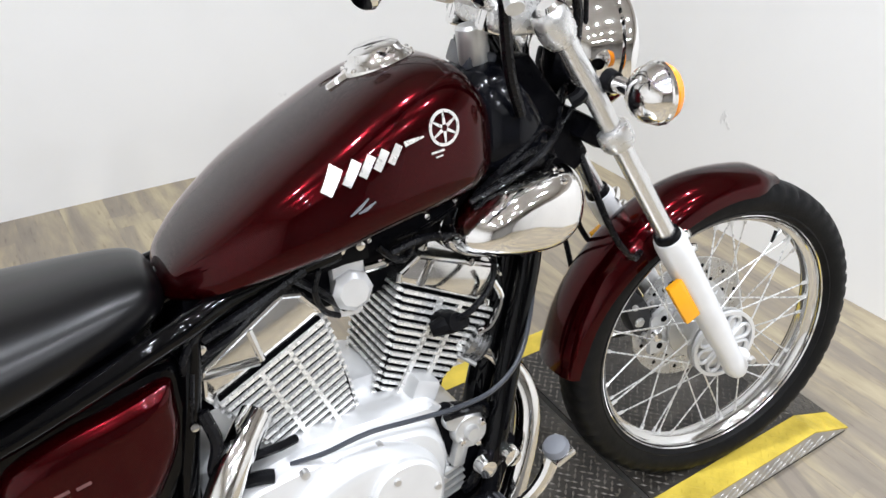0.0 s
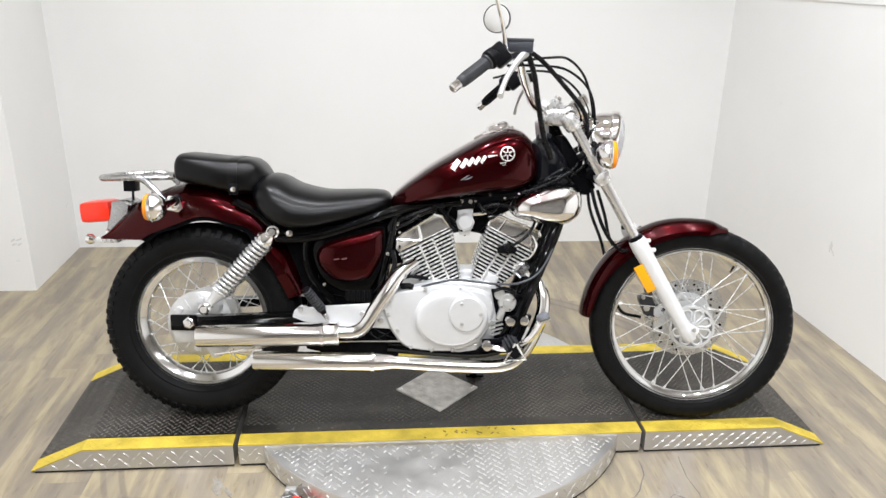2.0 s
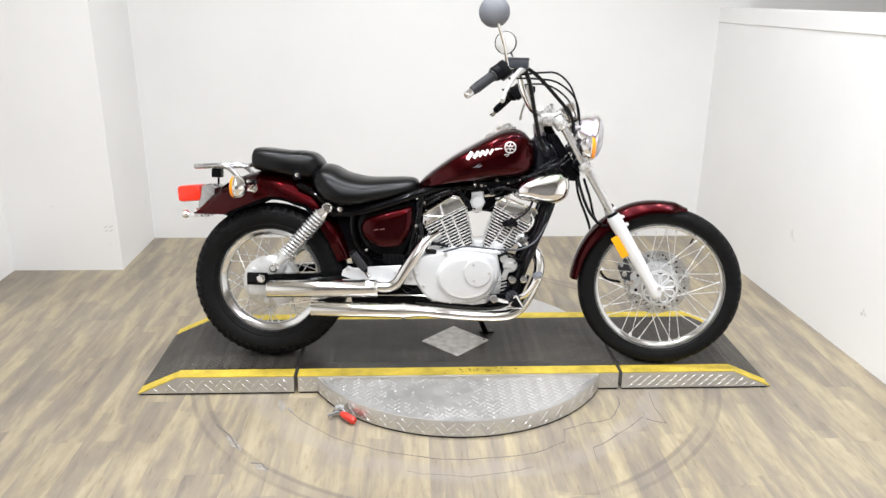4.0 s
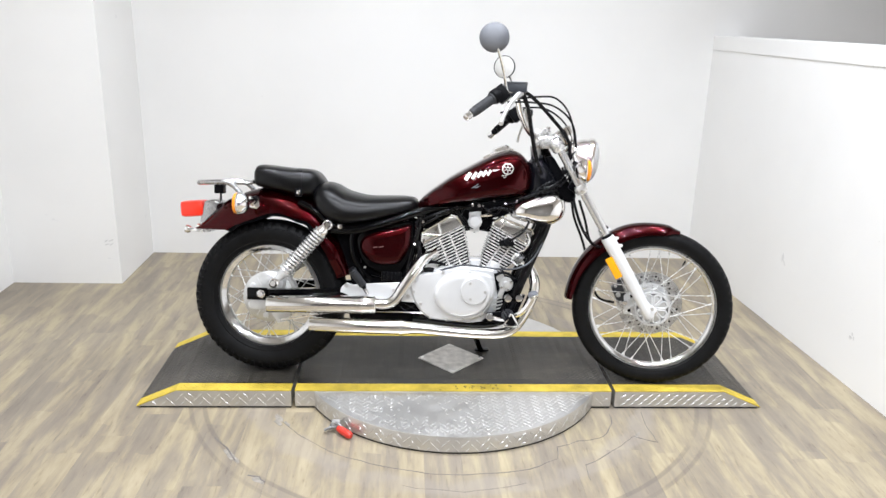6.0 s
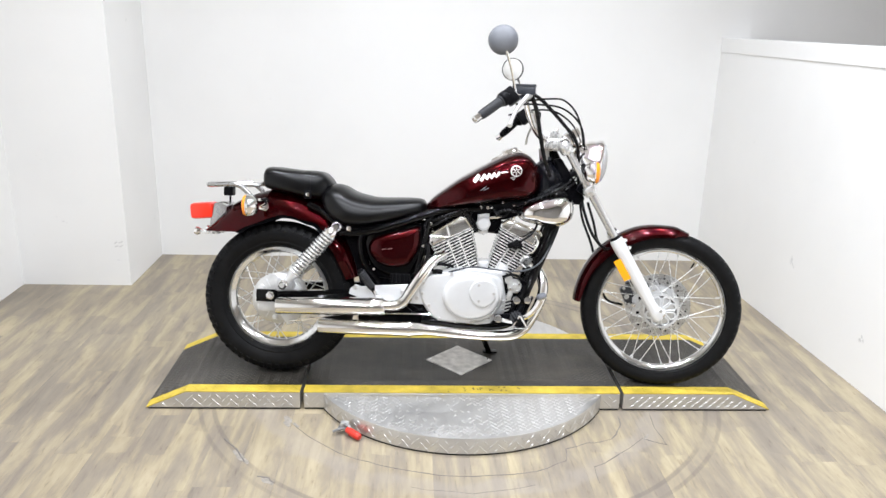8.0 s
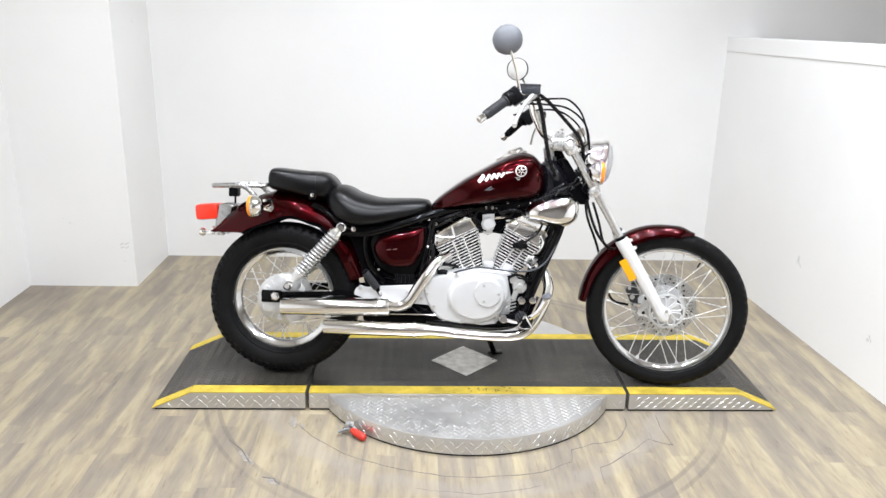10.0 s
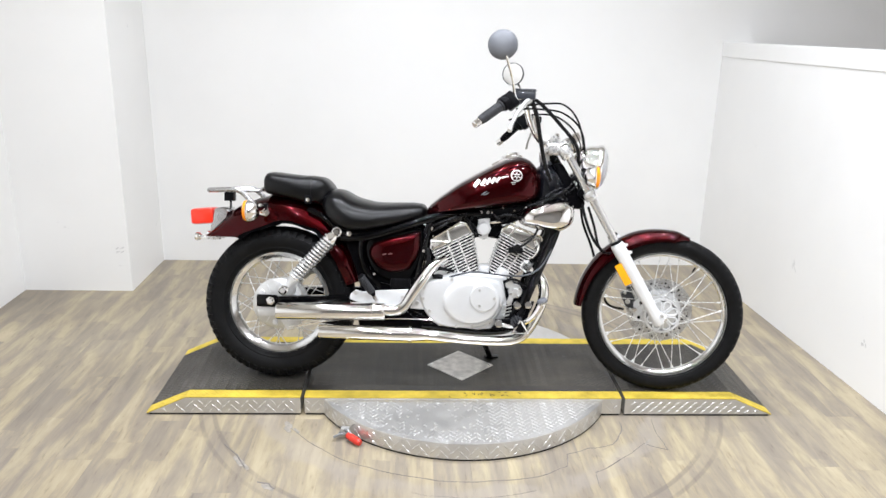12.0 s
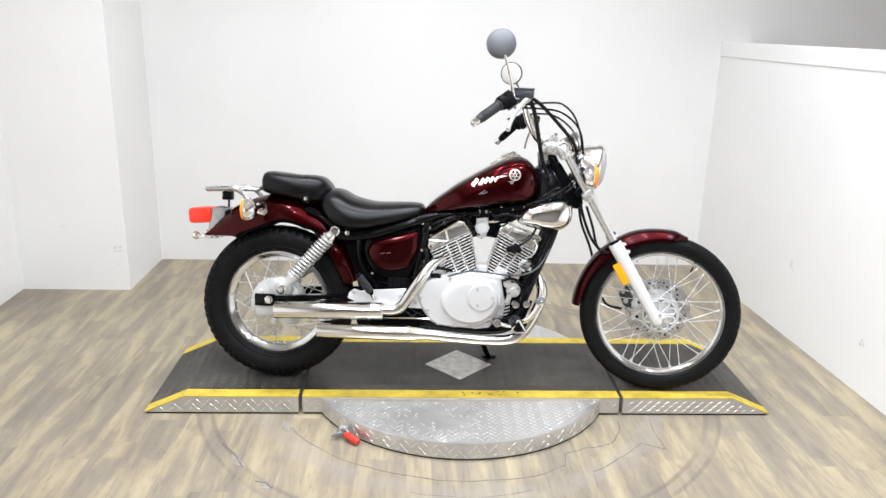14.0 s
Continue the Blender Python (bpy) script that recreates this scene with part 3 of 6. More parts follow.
part("grip", tube([(0.0, -0.012, 0.004), (0.018, -0.024, 0.0), (0.044, -0.042, -0.004), (0.052, -0.047, -0.005)], [0.011, 0.0135, 0.0135, 0.010], 12), RED_VINYL, clamp, "red vinyl-dipped grip")

# ---- the motorcycle ----
BIKE = pose(0, -0.145, 0.078, 0, 0, -4.2) @ pose(0, 0, 0, -12, 0, 0)
bike = empty("motorcycle", BIKE, "maroon cruiser motorcycle with black seats, chrome engine, on side stand", "motorcycle")
MIRRORED = Matrix.Diagonal((1, -1, 1, 1))


def mirrored(bm):
    bmesh.ops.transform(bm, matrix=MIRRORED, verts=bm.verts)
    return bm


def wheel(name, centre, R, W, flange, hub_r, hub_w, tread, label, deep):
    """Hub, tyre, rim and laced spokes round the axle along y."""
    hub = part(name, lathe([(0.012, -hub_w), (hub_r * 0.6, -hub_w), (hub_r, -hub_w * 0.8), (hub_r, -hub_w * 0.62), (hub_r * 0.62, -hub_w * 0.5), (hub_r * 0.62, hub_w * 0.5), (hub_r, hub_w * 0.62), (hub_r, hub_w * 0.8), (hub_r * 0.6, hub_w), (0.012, hub_w)], segs=40), ALU_RAW, bike, label)
    hub.location = centre
    h = R - flange
    prof = [(flange - 0.004, -W * 0.30), (flange + 0.004, -W * 0.36), (flange + h * 0.13, -W * 0.415), (flange + h * 0.145, -W * 0.432), (flange + h * 0.175, -W * 0.432), (flange + h * 0.19, -W * 0.428), (flange + h * 0.30, -W * 0.468), (flange + h * 0.52, -W * 0.5), (flange + h * 0.74, -W * 0.465)]
    crown = [(flange + h * 0.86, -W * 0.40), (flange + h * 0.945, -W * 0.29), (flange + h * 0.985, -W * 0.15), (R, 0)]
    prof = prof + crown
    prof = prof + [(r, -a) for r, a in prof[-2::-1]]
    N = 320 if tread == "block" else 240
    mid = len(prof) // 2

    def cut(i, j, r):
        d = abs(j - mid)
        if tread == "block":
            k = (i + (0 if j < mid else 2) + d) % 4
            if d in (3, 4) and k < 2:
                return r - (0.0045 if d == 3 else 0.0040)
            if d in (1, 2) and (i + d) % 8 == 5:
                return r - 0.003
            if d == 0 and i % 8 in (0, 4):
                return r - 0.003
        else:
            if d in (3, 4) and i % 4 == 0:
                return r - (0.006 if d == 3 else 0.003)
            if d in (1, 2) and i % 12 == 0:
                return r - 0.0025
        return r
    part("tyre", lathe(prof, segs=N, shape=cut), RUBBER, hub, "black rubber tyre with worn tread")
    w = W * 0.30
    half = [(flange, -w - 0.004), (flange + 0.0035, -w - 0.002), (flange + 0.0030, -w + 0.003), (flange - 0.004, -w + 0.0045), (flange - 0.0065, -w + 0.008), (flange - 0.0060, -w * 0.66), (flange - deep * 0.5, -w * 0.52), (flange - deep * 0.82, -w * 0.40), (flange - deep * 0.96, -w * 0.2)]
    rp = half + [(flange - deep, 0)] + [(r, -a) for r, a in half[::-1]] + [ (flange - 0.004, w * 0.9), (flange - deep * 0.5, 0), (flange - 0.004, -w * 0.9)]
    part("rim", lathe(rp, segs=96, closed=True), RIM, hub, "polished chrome rim")
    n = 36
    ri, ro = hub_r * 0.93, flange - deep + 0.0025
    base = {}
    for k in range(4):
        side = -1 if k % 2 == 0 else 1
        lean = 1 if k < 2 else -1
        p = (ri, side * hub_w * 0.72, 0)
        a = lean * radians(46 if hub_r < 0.07 else 38)
        q = (ro * math.cos(a), side * W * 0.04, ro * math.sin(a))
        mid_pt = Vector(q) + (Vector(p) - Vector(q)) * 0.06
        bm = tube([p, q], 0.0016, 6, 1)
        tube_into(bm, [q, mid_pt], 0.0034, 6, 1)
        base[k] = bm
    made = {}
    for i in range(n):
        k = i % 4
        m = Matrix.Rotation(2 * math.pi * i / n, 4, "Y")
        if k not in made:
            ob = part("spoke", base[k], SPOKE, hub)
            made[k] = ob
        else:
            ob = new("spoke", made[k].data)
            ob.parent = hub
        ob.matrix_basis = m
    return hub


FW = Vector((0.762, 0, 0.299))
RW = Vector((-0.722, 0, 0.294))
front = wheel("front_wheel", FW, 0.304, 0.080, 0.241, 0.066, 0.042, "rib", "spoked front wheel hub of cast aluminium", 0.0175)
rear = wheel("rear_wheel", RW, 0.296, 0.128, 0.201, 0.088, 0.06, "block", "spoked rear wheel hub with drum brake", 0.029)
# blocks on the shoulders of the rear tyre
bm = bmesh.new()
for i in range(56):
    for sy in (-1, 1):
        a = 2 * math.pi * (i + (0.5 if sy > 0 else 0.0)) / 56
        r_b = 0.201 + 0.095 * 0.755
        turn = Matrix.Rotation(-a, 3, "Y") @ Matrix.Rotation(radians(-sy * 26), 3, "Z")
        box_into(bm, (0.024, 0.008, 0.014), (r_b * math.cos(a), sy * 0.128 * 0.440, r_b * math.sin(a)), turn, 0.0)
tagged(part("tread_block", bm, RUBBER, rear, "worn shoulder blocks of the rear tyre", False), kind="stuff")
# front hub star and brake disc
bm = lathe([(0.0, -0.046), (0.016, -0.046), (0.018, -0.043), (0.018, -0.042)], segs=24)
lathe_into(bm, [(0.060, -0.040), (0.060, -0.047), (0.067, -0.047), (0.067, -0.040)], segs=40)
# bowl coloured dark grey to give the pockets between the ribs their shade
part("hub_bowl", lathe([(0.018, -0.030), (0.045, -0.034), (0.060, -0.042)], segs=40), STEEL_DARK, front)
for i in range(8):
    a = 2 * math.pi * (i + 0.5) / 8
    loop = [(r * math.cos(a + d), -0.043, r * math.sin(a + d)) for r, d in ((0.017, -0.16), (0.034, -0.27), (0.047, -0.29), (0.055, -0.18), (0.0575, 0.0), (0.055, 0.18), (0.047, 0.29), (0.034, 0.27), (0.017, 0.16))]
    part("hub_rib", tube(loop, 0.0036, 8, 3), ALU, front, "rounded petal rib")
part("tyre_valve", tube([(0.115, -0.01, 0.187), (0.108, -0.013, 0.175), (0.104, -0.014, 0.168)], [0.0035, 0.003, 0.0028], 8, 1), PLASTIC, front, "black tyre valve")
part("hub_ring", bm, ALU, front, "ribbed silver hub face")
bm = lathe([(0.068, 0.058), (0.068, 0.062), (0.126, 0.062), (0.126, 0.058)], segs=64, closed=True)
part("brake_disc", bm, DISC_STEEL, front, "drilled steel brake disc")
bm = bmesh.new()
for i in range(36):
    a = 2 * math.pi * i / 36
    r = 0.085 + 0.012 * (i % 3)
    lathe_into(bm, [(0, -0.0005), (0.004, -0.0005), (0.004, 0.0002)], (r * math.cos(a), 0.0578, r * math.sin(a)), (0, 1, 0), 8)
tagged(part("disc_hole", bm, PLASTIC, front), kind="stuff")
part("disc_carrier", lathe([(0.064, 0.052), (0.064, 0.057), (0.082, 0.057), (0.082, 0.052)], segs=48, closed=True), ALU, front, "silver disc carrier")
for i in range(6):
    a = 2 * math.pi * (i + 0.3) / 6
    part("carrier_arm", tube([(0.03 * math.cos(a), 0.05, 0.03 * math.sin(a)), (0.074 * math.cos(a + 0.35), 0.059, 0.074 * math.sin(a + 0.35))], 0.0085, 8, 1), ALU, front)
bm = box((0.046, 0.05, 0.074), (FW.x - 0.118, 0.066, FW.z + 0.035), turn_y(-25), 0.012)
box_into(bm, (0.024, 0.03, 0.086), (FW.x - 0.098, 0.095, FW.z + 0.046), turn_y(-30), 0.006)
caliper = part("brake_caliper", bm, CALIPER, bike, "dark grey cast front brake caliper")
for cx, cz, r in ((-0.136, 0.064, 0.006), (-0.124, 0.030, 0.010), (-0.112, 0.000, 0.006), (-0.100, 0.066, 0.005)):
    part("caliper_pin", lathe([(0, 0.006), (r * 0.7, 0.006), (r, 0.003), (r, 0)], (FW.x + cx, 0.042, FW.z + cz), (0, -1, 0), 12), ALU_RAW, caliper)
part("caliper_bracket", prism([(FW.x - 0.098, FW.z - 0.048), (FW.x - 0.102, FW.z + 0.03), (FW.x - 0.07, FW.z + 0.052), (FW.x - 0.045, FW.z + 0.03), (FW.x - 0.055, FW.z - 0.042)], 0.036, 0.05, 0.004), ALU, caliper, "silver caliper bracket")
for cx, cz in ((-0.074, 0.028), (-0.078, -0.03)):
    part("bracket_hole", lathe([(0, 0.001), (0.006, 0.001), (0.007, -0.002)], (FW.x + cx, 0.0355, FW.z + cz), (0, -1, 0), 12), PLASTIC, caliper)
part("bleed_screw", lathe([(0, 0), (0.009, 0.0), (0.009, 0.012), (0, 0.013)], (FW.x - 0.098, 0.028, FW.z + 0.005), (0, -1, 0), 10), CHROME, caliper)
part("brake_hose", tube([(0.44, 0.05, 0.74), (0.455, 0.06, 0.64), (0.50, 0.075, 0.53), (0.535, 0.08, 0.40), (0.57, 0.075, 0.315), (0.635, 0.075, 0.295)], 0.005, 8), CABLE, bike)
# rear drum plate
part("drum_plate", lathe([(0, -0.082), (0.03, -0.082), (0.034, -0.075), (0.085, -0.072), (0.098, -0.064), (0.098, -0.05)], segs=48), ALU_RAW, rear, "silver brake drum backing plate")
for i in range(6):
    a = 2 * math.pi * (i + 0.4) / 6
    part("drum_boss", lathe([(0, 0.010), (0.009, 0.009), (0.011, 0)], (0.072 * math.cos(a), -0.072, 0.072 * math.sin(a)), (0, -1, 0), 14), ALU, rear)
for i in range(12):
    a = 2 * math.pi * i / 12
    part("drum_rib", box((0.034, 0.006, 0.004), (0.068 * math.cos(a), -0.0715, 0.068 * math.sin(a)), Matrix.Rotation(-a, 3, "Y"), 0.001), ALU, rear)
part("brake_cam", lathe([(0, 0.02), (0.018, 0.018), (0.024, 0.008), (0.026, 0)], (0.045, -0.070, 0.055), (0, -1, 0), 20), ALU, rear)
part("sprocket", lathe([(0.05, 0.068), (0.05, 0.073), (0.088, 0.073), (0.088, 0.068)], segs=48, closed=True), STEEL, rear)


# fenders
def fender(centre, a0, a1, r_out, skirt, hw, mat, name, label, taper=None, n=36):
    """An arched shell over a wheel. r_out(t), skirt(t), hw(t), t from 0 to 1 along the sweep from a0 to a1 degrees."""
    outer = []
    for i in range(n + 1):
        t = i / n
        a = radians(a0 + (a1 - a0) * t)
        ro, sk, w = r_out(t), skirt(t), hw(t)
        ring = []
        for k in range(17):
            p = -1 + 2 * k / 16
            y = w * math.sin(p * math.pi / 2)
            drop = sk * (1 - math.cos(p * math.pi / 2) ** 0.75)
            ring.append((y, ro - drop))
        for y, r in ring[::-1]:
            ring.append((y * 0.965, r - 0.003 if abs(y) < w * 0.98 else r))
        outer.append([Vector((centre.x + r * math.cos(a), y, centre.z + r * math.sin(a))) for y, r in ring])
    return part(name, loft(outer), mat, bike, label)


def lerp(t, pts):
    for (t0, v0), (t1, v1) in zip(pts, pts[1:]):
        if t <= t1:
            u = (t - t0) / (t1 - t0)
            u = u * u * (3 - 2 * u)
            return v0 + (v1 - v0) * u
    return pts[-1][1]


fender(FW, 74, 176, lambda t: lerp(t, [(0, 0.314), (0.1, 0.326), (0.4, 0.337), (1, 0.338)]), lambda t: lerp(t, [(0, 0.012), (0.12, 0.04), (0.4, 0.052), (0.9, 0.036), (1, 0.03)]), lambda t: lerp(t, [(0, 0.030), (0.1, 0.052), (0.5, 0.060), (1, 0.058)]), PAINT, "front_fender", "glossy maroon front fender")
RF = Vector((-0.722, 0, 0.294))
r_rear = lambda t: lerp(t, [(0, 0.383), (0.2, 0.407), (0.42, 0.424), (0.60, 0.413), (0.78, 0.365), (1, 0.348)])
rear_skirt = lambda t: min(lerp(t, [(0, 0.10), (0.3, 0.110), (0.5, 0.094), (0.68, 0.074), (0.85, 0.078), (1, 0.070)]), r_rear(t) - 0.254 / max(0.3, math.sin(radians(137 - 120 * t))) if t < 0.4 else 1)
fender(RF, 137, 17, r_rear, rear_skirt, lambda t: lerp(t, [(0, 0.085), (0.15, 0.098), (0.6, 0.102), (0.85, 0.100), (1, 0.080)]), PAINT, "rear_fender", "glossy maroon rear fender", n=52)
fender(RF, 129, 22, lambda t: r_rear(t) - 0.012, lambda t: lerp(t, [(0, 0.04), (0.1, 0.10), (0.28, 0.106), (0.38, 0.100), (0.55, 0.092), (0.62, 0.083), (1, 0.045)]), lambda t: lerp(t, [(0, 0.078), (0.2, 0.089), (0.8, 0.091), (1, 0.07)]), ENGINE_BLACK, "fender_liner", "black inner fender liner", n=40)


# fork
AX = Vector((0.380, 0, -0.636)).normalized()      # down along the fork
for s in (-1, 1):
    up_pt = Vector((0.362, s * 0.098, 0.928))
    top = up_pt
    end = up_pt + AX * 0.735
    leg = part("fork_leg", lathe([(0, 0), (0.0148, 0), (0.0148, 0.44)], top, AX, 24), FORK_TUBE, bike, "polished chrome fork tube")
    part("fork_slider", lathe([(0.016, 0.408), (0.0235, 0.410), (0.0255, 0.418), (0.0255, 0.45), (0.0245, 0.47), (0.0225, 0.64), (0.0195, 0.69), (0.021, 0.72), (0.021, 0.745), (0.016, 0.757), (0, 0.757)], top, AX, 28), FORK, leg, "silver-painted fork lower")
    part("dust_seal", lathe([(0.0158, 0.398), (0.020, 0.399), (0.021, 0.409), (0.0158, 0.411)], top, AX, 24), PLASTIC, leg)
    part("clamp_ring", lathe([(0.015, 0.186), (0.022, 0.188), (0.0248, 0.193), (0.0245, 0.214), (0.0215, 0.220), (0.015, 0.222)], top, AX, 24), YOKE, leg, "silver lower clamp")
    part("top_cap", lathe([(0, -0.012), (0.014, -0.012), (0.018, -0.006), (0.021, 0.0), (0.021, 0.02), (0.0195, 0.022)], top, AX, 20), CHROME, leg)
    part("pinch_bolt", lathe([(0, 0.008), (0.006, 0.007), (0.0075, 0)], end + Vector((0.012, s * 0.024, 0.02)), (0, s, 0), 10), STEEL, leg)
    part("axle_nut", lathe([(0, 0.018), (0.009, 0.018), (0.0105, 0.012), (0.014, 0.010), (0.014, 0)], (FW.x, s * 0.075, FW.z), (0, s, 0), 12), CHROME, leg)
    part("axle_lug", tube([end + Vector((-0.01, 0, 0.02)), Vector((FW.x, s * 0.09, FW.z))], [0.018, 0.017], 14, 1), FORK, leg)
    for dz in (0.0, 0.032):
        pb = up_pt + AX * (0.43 + dz)
        part("fender_bolt", lathe([(0, 0.010), (0.006, 0.009), (0.008, 0.0), (0.009, -0.02)], pb + Vector((0.022, -s * 0.004, 0.014)), (0.6, s * 0.7, 0.4), 10), CHROME, leg)
part("front_axle", tube([(FW.x, -0.095, FW.z), (FW.x, 0.095, FW.z)], 0.008, 12, 1), CHROME, bike)
low = Vector((0.362, 0, 0.928)) + AX * 0.2
part("lower_yoke", box((0.045, 0.185, 0.034), low + Vector((-0.022, 0, 0)), turn_y(33), 0.01), ENGINE_BLACK, bike, "black lower fork yoke")
yoke = part("upper_yoke", prism([(0.268, 0.895), (0.272, 0.925), (0.305, 0.934), (0.352, 0.922), (0.366, 0.900), (0.345, 0.882), (0.30, 0.884)], -0.075, 0.075, 0.010, 3), YOKE, bike, "cast silver upper fork yoke")
yoke.location = (0.021, 0, 0.013)
for s in (-1, 1):
    part("yoke_clamp", lathe([(0.019, -0.004), (0.023, 0.0), (0.025, 0.008), (0.025, 0.030), (0.023, 0.038), (0.019, 0.046)], Vector((0.338, s * 0.098, 0.912)) - AX * 0.004, AX, 24), YOKE, yoke)
    part("bar_clamp", lathe([(0, -0.018), (0.019, -0.017), (0.021, -0.012), (0.021, 0.012), (0.019, 0.017), (0, 0.018)], (0.305, s * 0.05, 0.938), (0, 1, 0), 20), YOKE, yoke, "silver handlebar clamp")
    part("clamp_bolt", lathe([(0, 0.010), (0.006, 0.010), (0.008, 0.007), (0.009, 0.0)], (0.312, s * 0.05, 0.955), (0.2, 0, 1), 10), CHROME, yoke)
part("stem_nut", lathe([(0, 0.016), (0.012, 0.015), (0.016, 0.010), (0.018, 0)], (0.308, 0, 0.930), (-0.3, 0, 1), 6), CHROME, yoke, "chrome steering stem nut")
part("ignition_lock", lathe([(0, -0.004), (0.017, -0.004), (0.021, 0.0), (0.021, 0.045), (0.017, 0.052), (0, 0.052)], (0.288, -0.02, 0.905), (0.12, 0, -1), 20), ALU_RAW, bike, "dull silver ignition lock body")
part("wiring_block", box((0.04, 0.075, 0.030), (0.296, 0, 0.862), turn_y(20), 0.005), GREY_BOX, bike, "dark grey switch block under the yoke")
part("steering_stem", tube([(0.30, 0, 0.90), (0.395, 0, 0.74)], 0.03, 16, 1), FRAME, bike, "black steering head")
for s in (-1, 1):
    part("side_reflector", box((0.029, 0.012, 0.086), (0.602, s * 0.112, 0.464), turn_y(-31), 0.004), AMBER_REFLECTOR, bike, "amber side reflector on the fork")
    part("reflector_bracket", box((0.02, 0.02, 0.05), (0.608, s * 0.098, 0.470), turn_y(-31), 0.003), CHROME, bike)

# fuel tank
TANK = [(-0.156, 0.668, 0.652, 0.036), (-0.146, 0.690, 0.650, 0.068), (-0.118, 0.717, 0.652, 0.100), (-0.09, 0.739, 0.658, 0.120), (-0.037, 0.778, 0.668, 0.141), (0.027, 0.816, 0.676, 0.149), (0.09, 0.851, 0.686, 0.147), (0.142, 0.875, 0.692, 0.142), (0.19, 0.885, 0.698, 0.135), (0.228, 0.876, 0.706, 0.125), (0.256, 0.847, 0.722, 0.105), (0.272, 0.812, 0.745, 0.075), (0.279, 0.785, 0.765, 0.03)]


def body_rings(sections, n=40, square=2.4, low=0.42, top_round=2.1):
    """Rounded cross-sections along x: x, top, bottom, half width. low: how far up the widest place lies; top_round: fullness of the shoulders."""
    line = smooth_line([(x, t, b) for x, t, b, w in sections], 4)
    wide = smooth_line([(x, w, 0) for x, t, b, w in sections], 4)
    rings = []
    for (x, t, b), (_, w, _) in zip(line, wide):
        zc = b + (t - b) * low
        ring = []
        for k in range(n):
            a = 2 * math.pi * k / n
            c, s = math.cos(a), math.sin(a)
            y = w * math.copysign(abs(c) ** (2 / square), c)
            z = (t - zc) * abs(s) ** (2 / top_round) if s >= 0 else -(zc - b) * abs(s) ** (2 / (square + 1.2))
            ring.append(Vector((x, y, zc + z)))
        rings.append(ring)
    return rings


tank = part("fuel_tank", loft(body_rings(TANK, low=0.30, top_round=5.0)), PAINT, bike, "glossy dark maroon teardrop fuel tank")
bm = lathe([(0, 0.018), (0.024, 0.017), (0.033, 0.012), (0.036, 0.004), (0.040, 0.0), (0.048, -0.004), (0.05, -0.012)], (0.158, 0, 0.882), (-0.22, 0, 1), 36)
for i in range(14):
    a = 2 * math.pi * i / 14
    lathe_into(bm, [(0, 0.003), (0.0035, 0.002), (0.004, -0.003)], (0.158 + 0.043 * math.cos(a), 0.043 * math.sin(a), 0.879 + 0.0095 * math.cos(a)), (-0.22, 0, 1), 8)
part("filler_cap", bm, CHROME, tank, "chrome filler cap")
bm = smooth_line([(0.088, 0, 0.8515), (0.115, 0, 0.8650), (0.142, 0, 0.8765), (0.19, 0, 0.8865)], 5)
part("tank_trim", loft([[p + Vector((0, w, -0.003)), p + Vector((0, w * 0.5, 0.004)), p + Vector((0, -w * 0.5, 0.004)), p + Vector((0, -w, -0.003))] for p, w in zip(bm, [0.004 + 0.008 * min(1, i / 6) for i in range(len(bm))])]), CHROME, tank, "chrome strip along the tank top")

# seats
SEAT = [(-0.153, 0.670, 0.648, 0.045), (-0.168, 0.691, 0.638, 0.078), (-0.20, 0.697, 0.626, 0.098), (-0.247, 0.697, 0.612, 0.116), (-0.332, 0.695, 0.594, 0.144), (-0.376, 0.700, 0.584, 0.154), (-0.43, 0.714, 0.580, 0.160), (-0.470, 0.735, 0.586, 0.158), (-0.505, 0.742, 0.604, 0.148), (-0.535, 0.731, 0.640, 0.126), (-0.552, 0.706, 0.670, 0.09)]
part("rider_seat", loft(body_rings(SEAT, low=0.38, square=2.6)), LEATHER, bike, "black vinyl rider saddle with a raised back edge")
PILLION = [(-0.776, 0.768, 0.738, 0.080), (-0.771, 0.789, 0.722, 0.100), (-0.752, 0.800, 0.712, 0.113), (-0.67, 0.793, 0.698, 0.118), (-0.61, 0.788, 0.684, 0.112), (-0.565, 0.786, 0.680, 0.102), (-0.535, 0.768, 0.684, 0.084), (-0.512, 0.738, 0.700, 0.045)]
pillion = part("pillion_seat", loft(body_rings(PILLION, low=0.50, square=3.8, top_round=3.0)), LEATHER, bike, "black vinyl pillion pad")
strap = body_rings([(-0.616, 0.788, 0.684, 0.113), (-0.592, 0.787, 0.681, 0.107)], low=0.50, square=3.8, top_round=3.0)
part("strap", loft([[Vector((v.x, v.y * 1.032, 0.73 + (v.z - 0.73) * 1.047)) for v in r] for r in strap]), LEATHER, pillion, "black strap across the pad")
part("buckle", box((0.028, 0.008, 0.032), (-0.600, -0.117, 0.700), bevel=0.003), PLASTIC, pillion)
part("stud", lathe([(0, 0.006), (0.007, 0.004), (0.009, 0)], (-0.600, -0.121, 0.700), (0, -1, 0), 14), CHROME, pillion, "chrome stud")

# tail
tail = part("tail_light", box((0.090, 0.105, 0.062), (-1.027, 0, 0.622), turn_y(-5), 0.016), RED_LENS, bike, "red tail light lens")
bm = prism([(-0.996, 0.568), (-0.980, 0.652), (-0.942, 0.661), (-0.91, 0.648), (-0.945, 0.61), (-0.974, 0.556)], -0.048, 0.048, 0.010, 3)
part("housing", bm, RACK, tail, "chrome tail light housing")
part("number_bracket", prism([(-1.025, 0.535), (-1.02, 0.550), (-0.955, 0.558), (-0.952, 0.535)], -0.075, 0.075, 0.004), YOKE, bike, "chrome plate bracket")
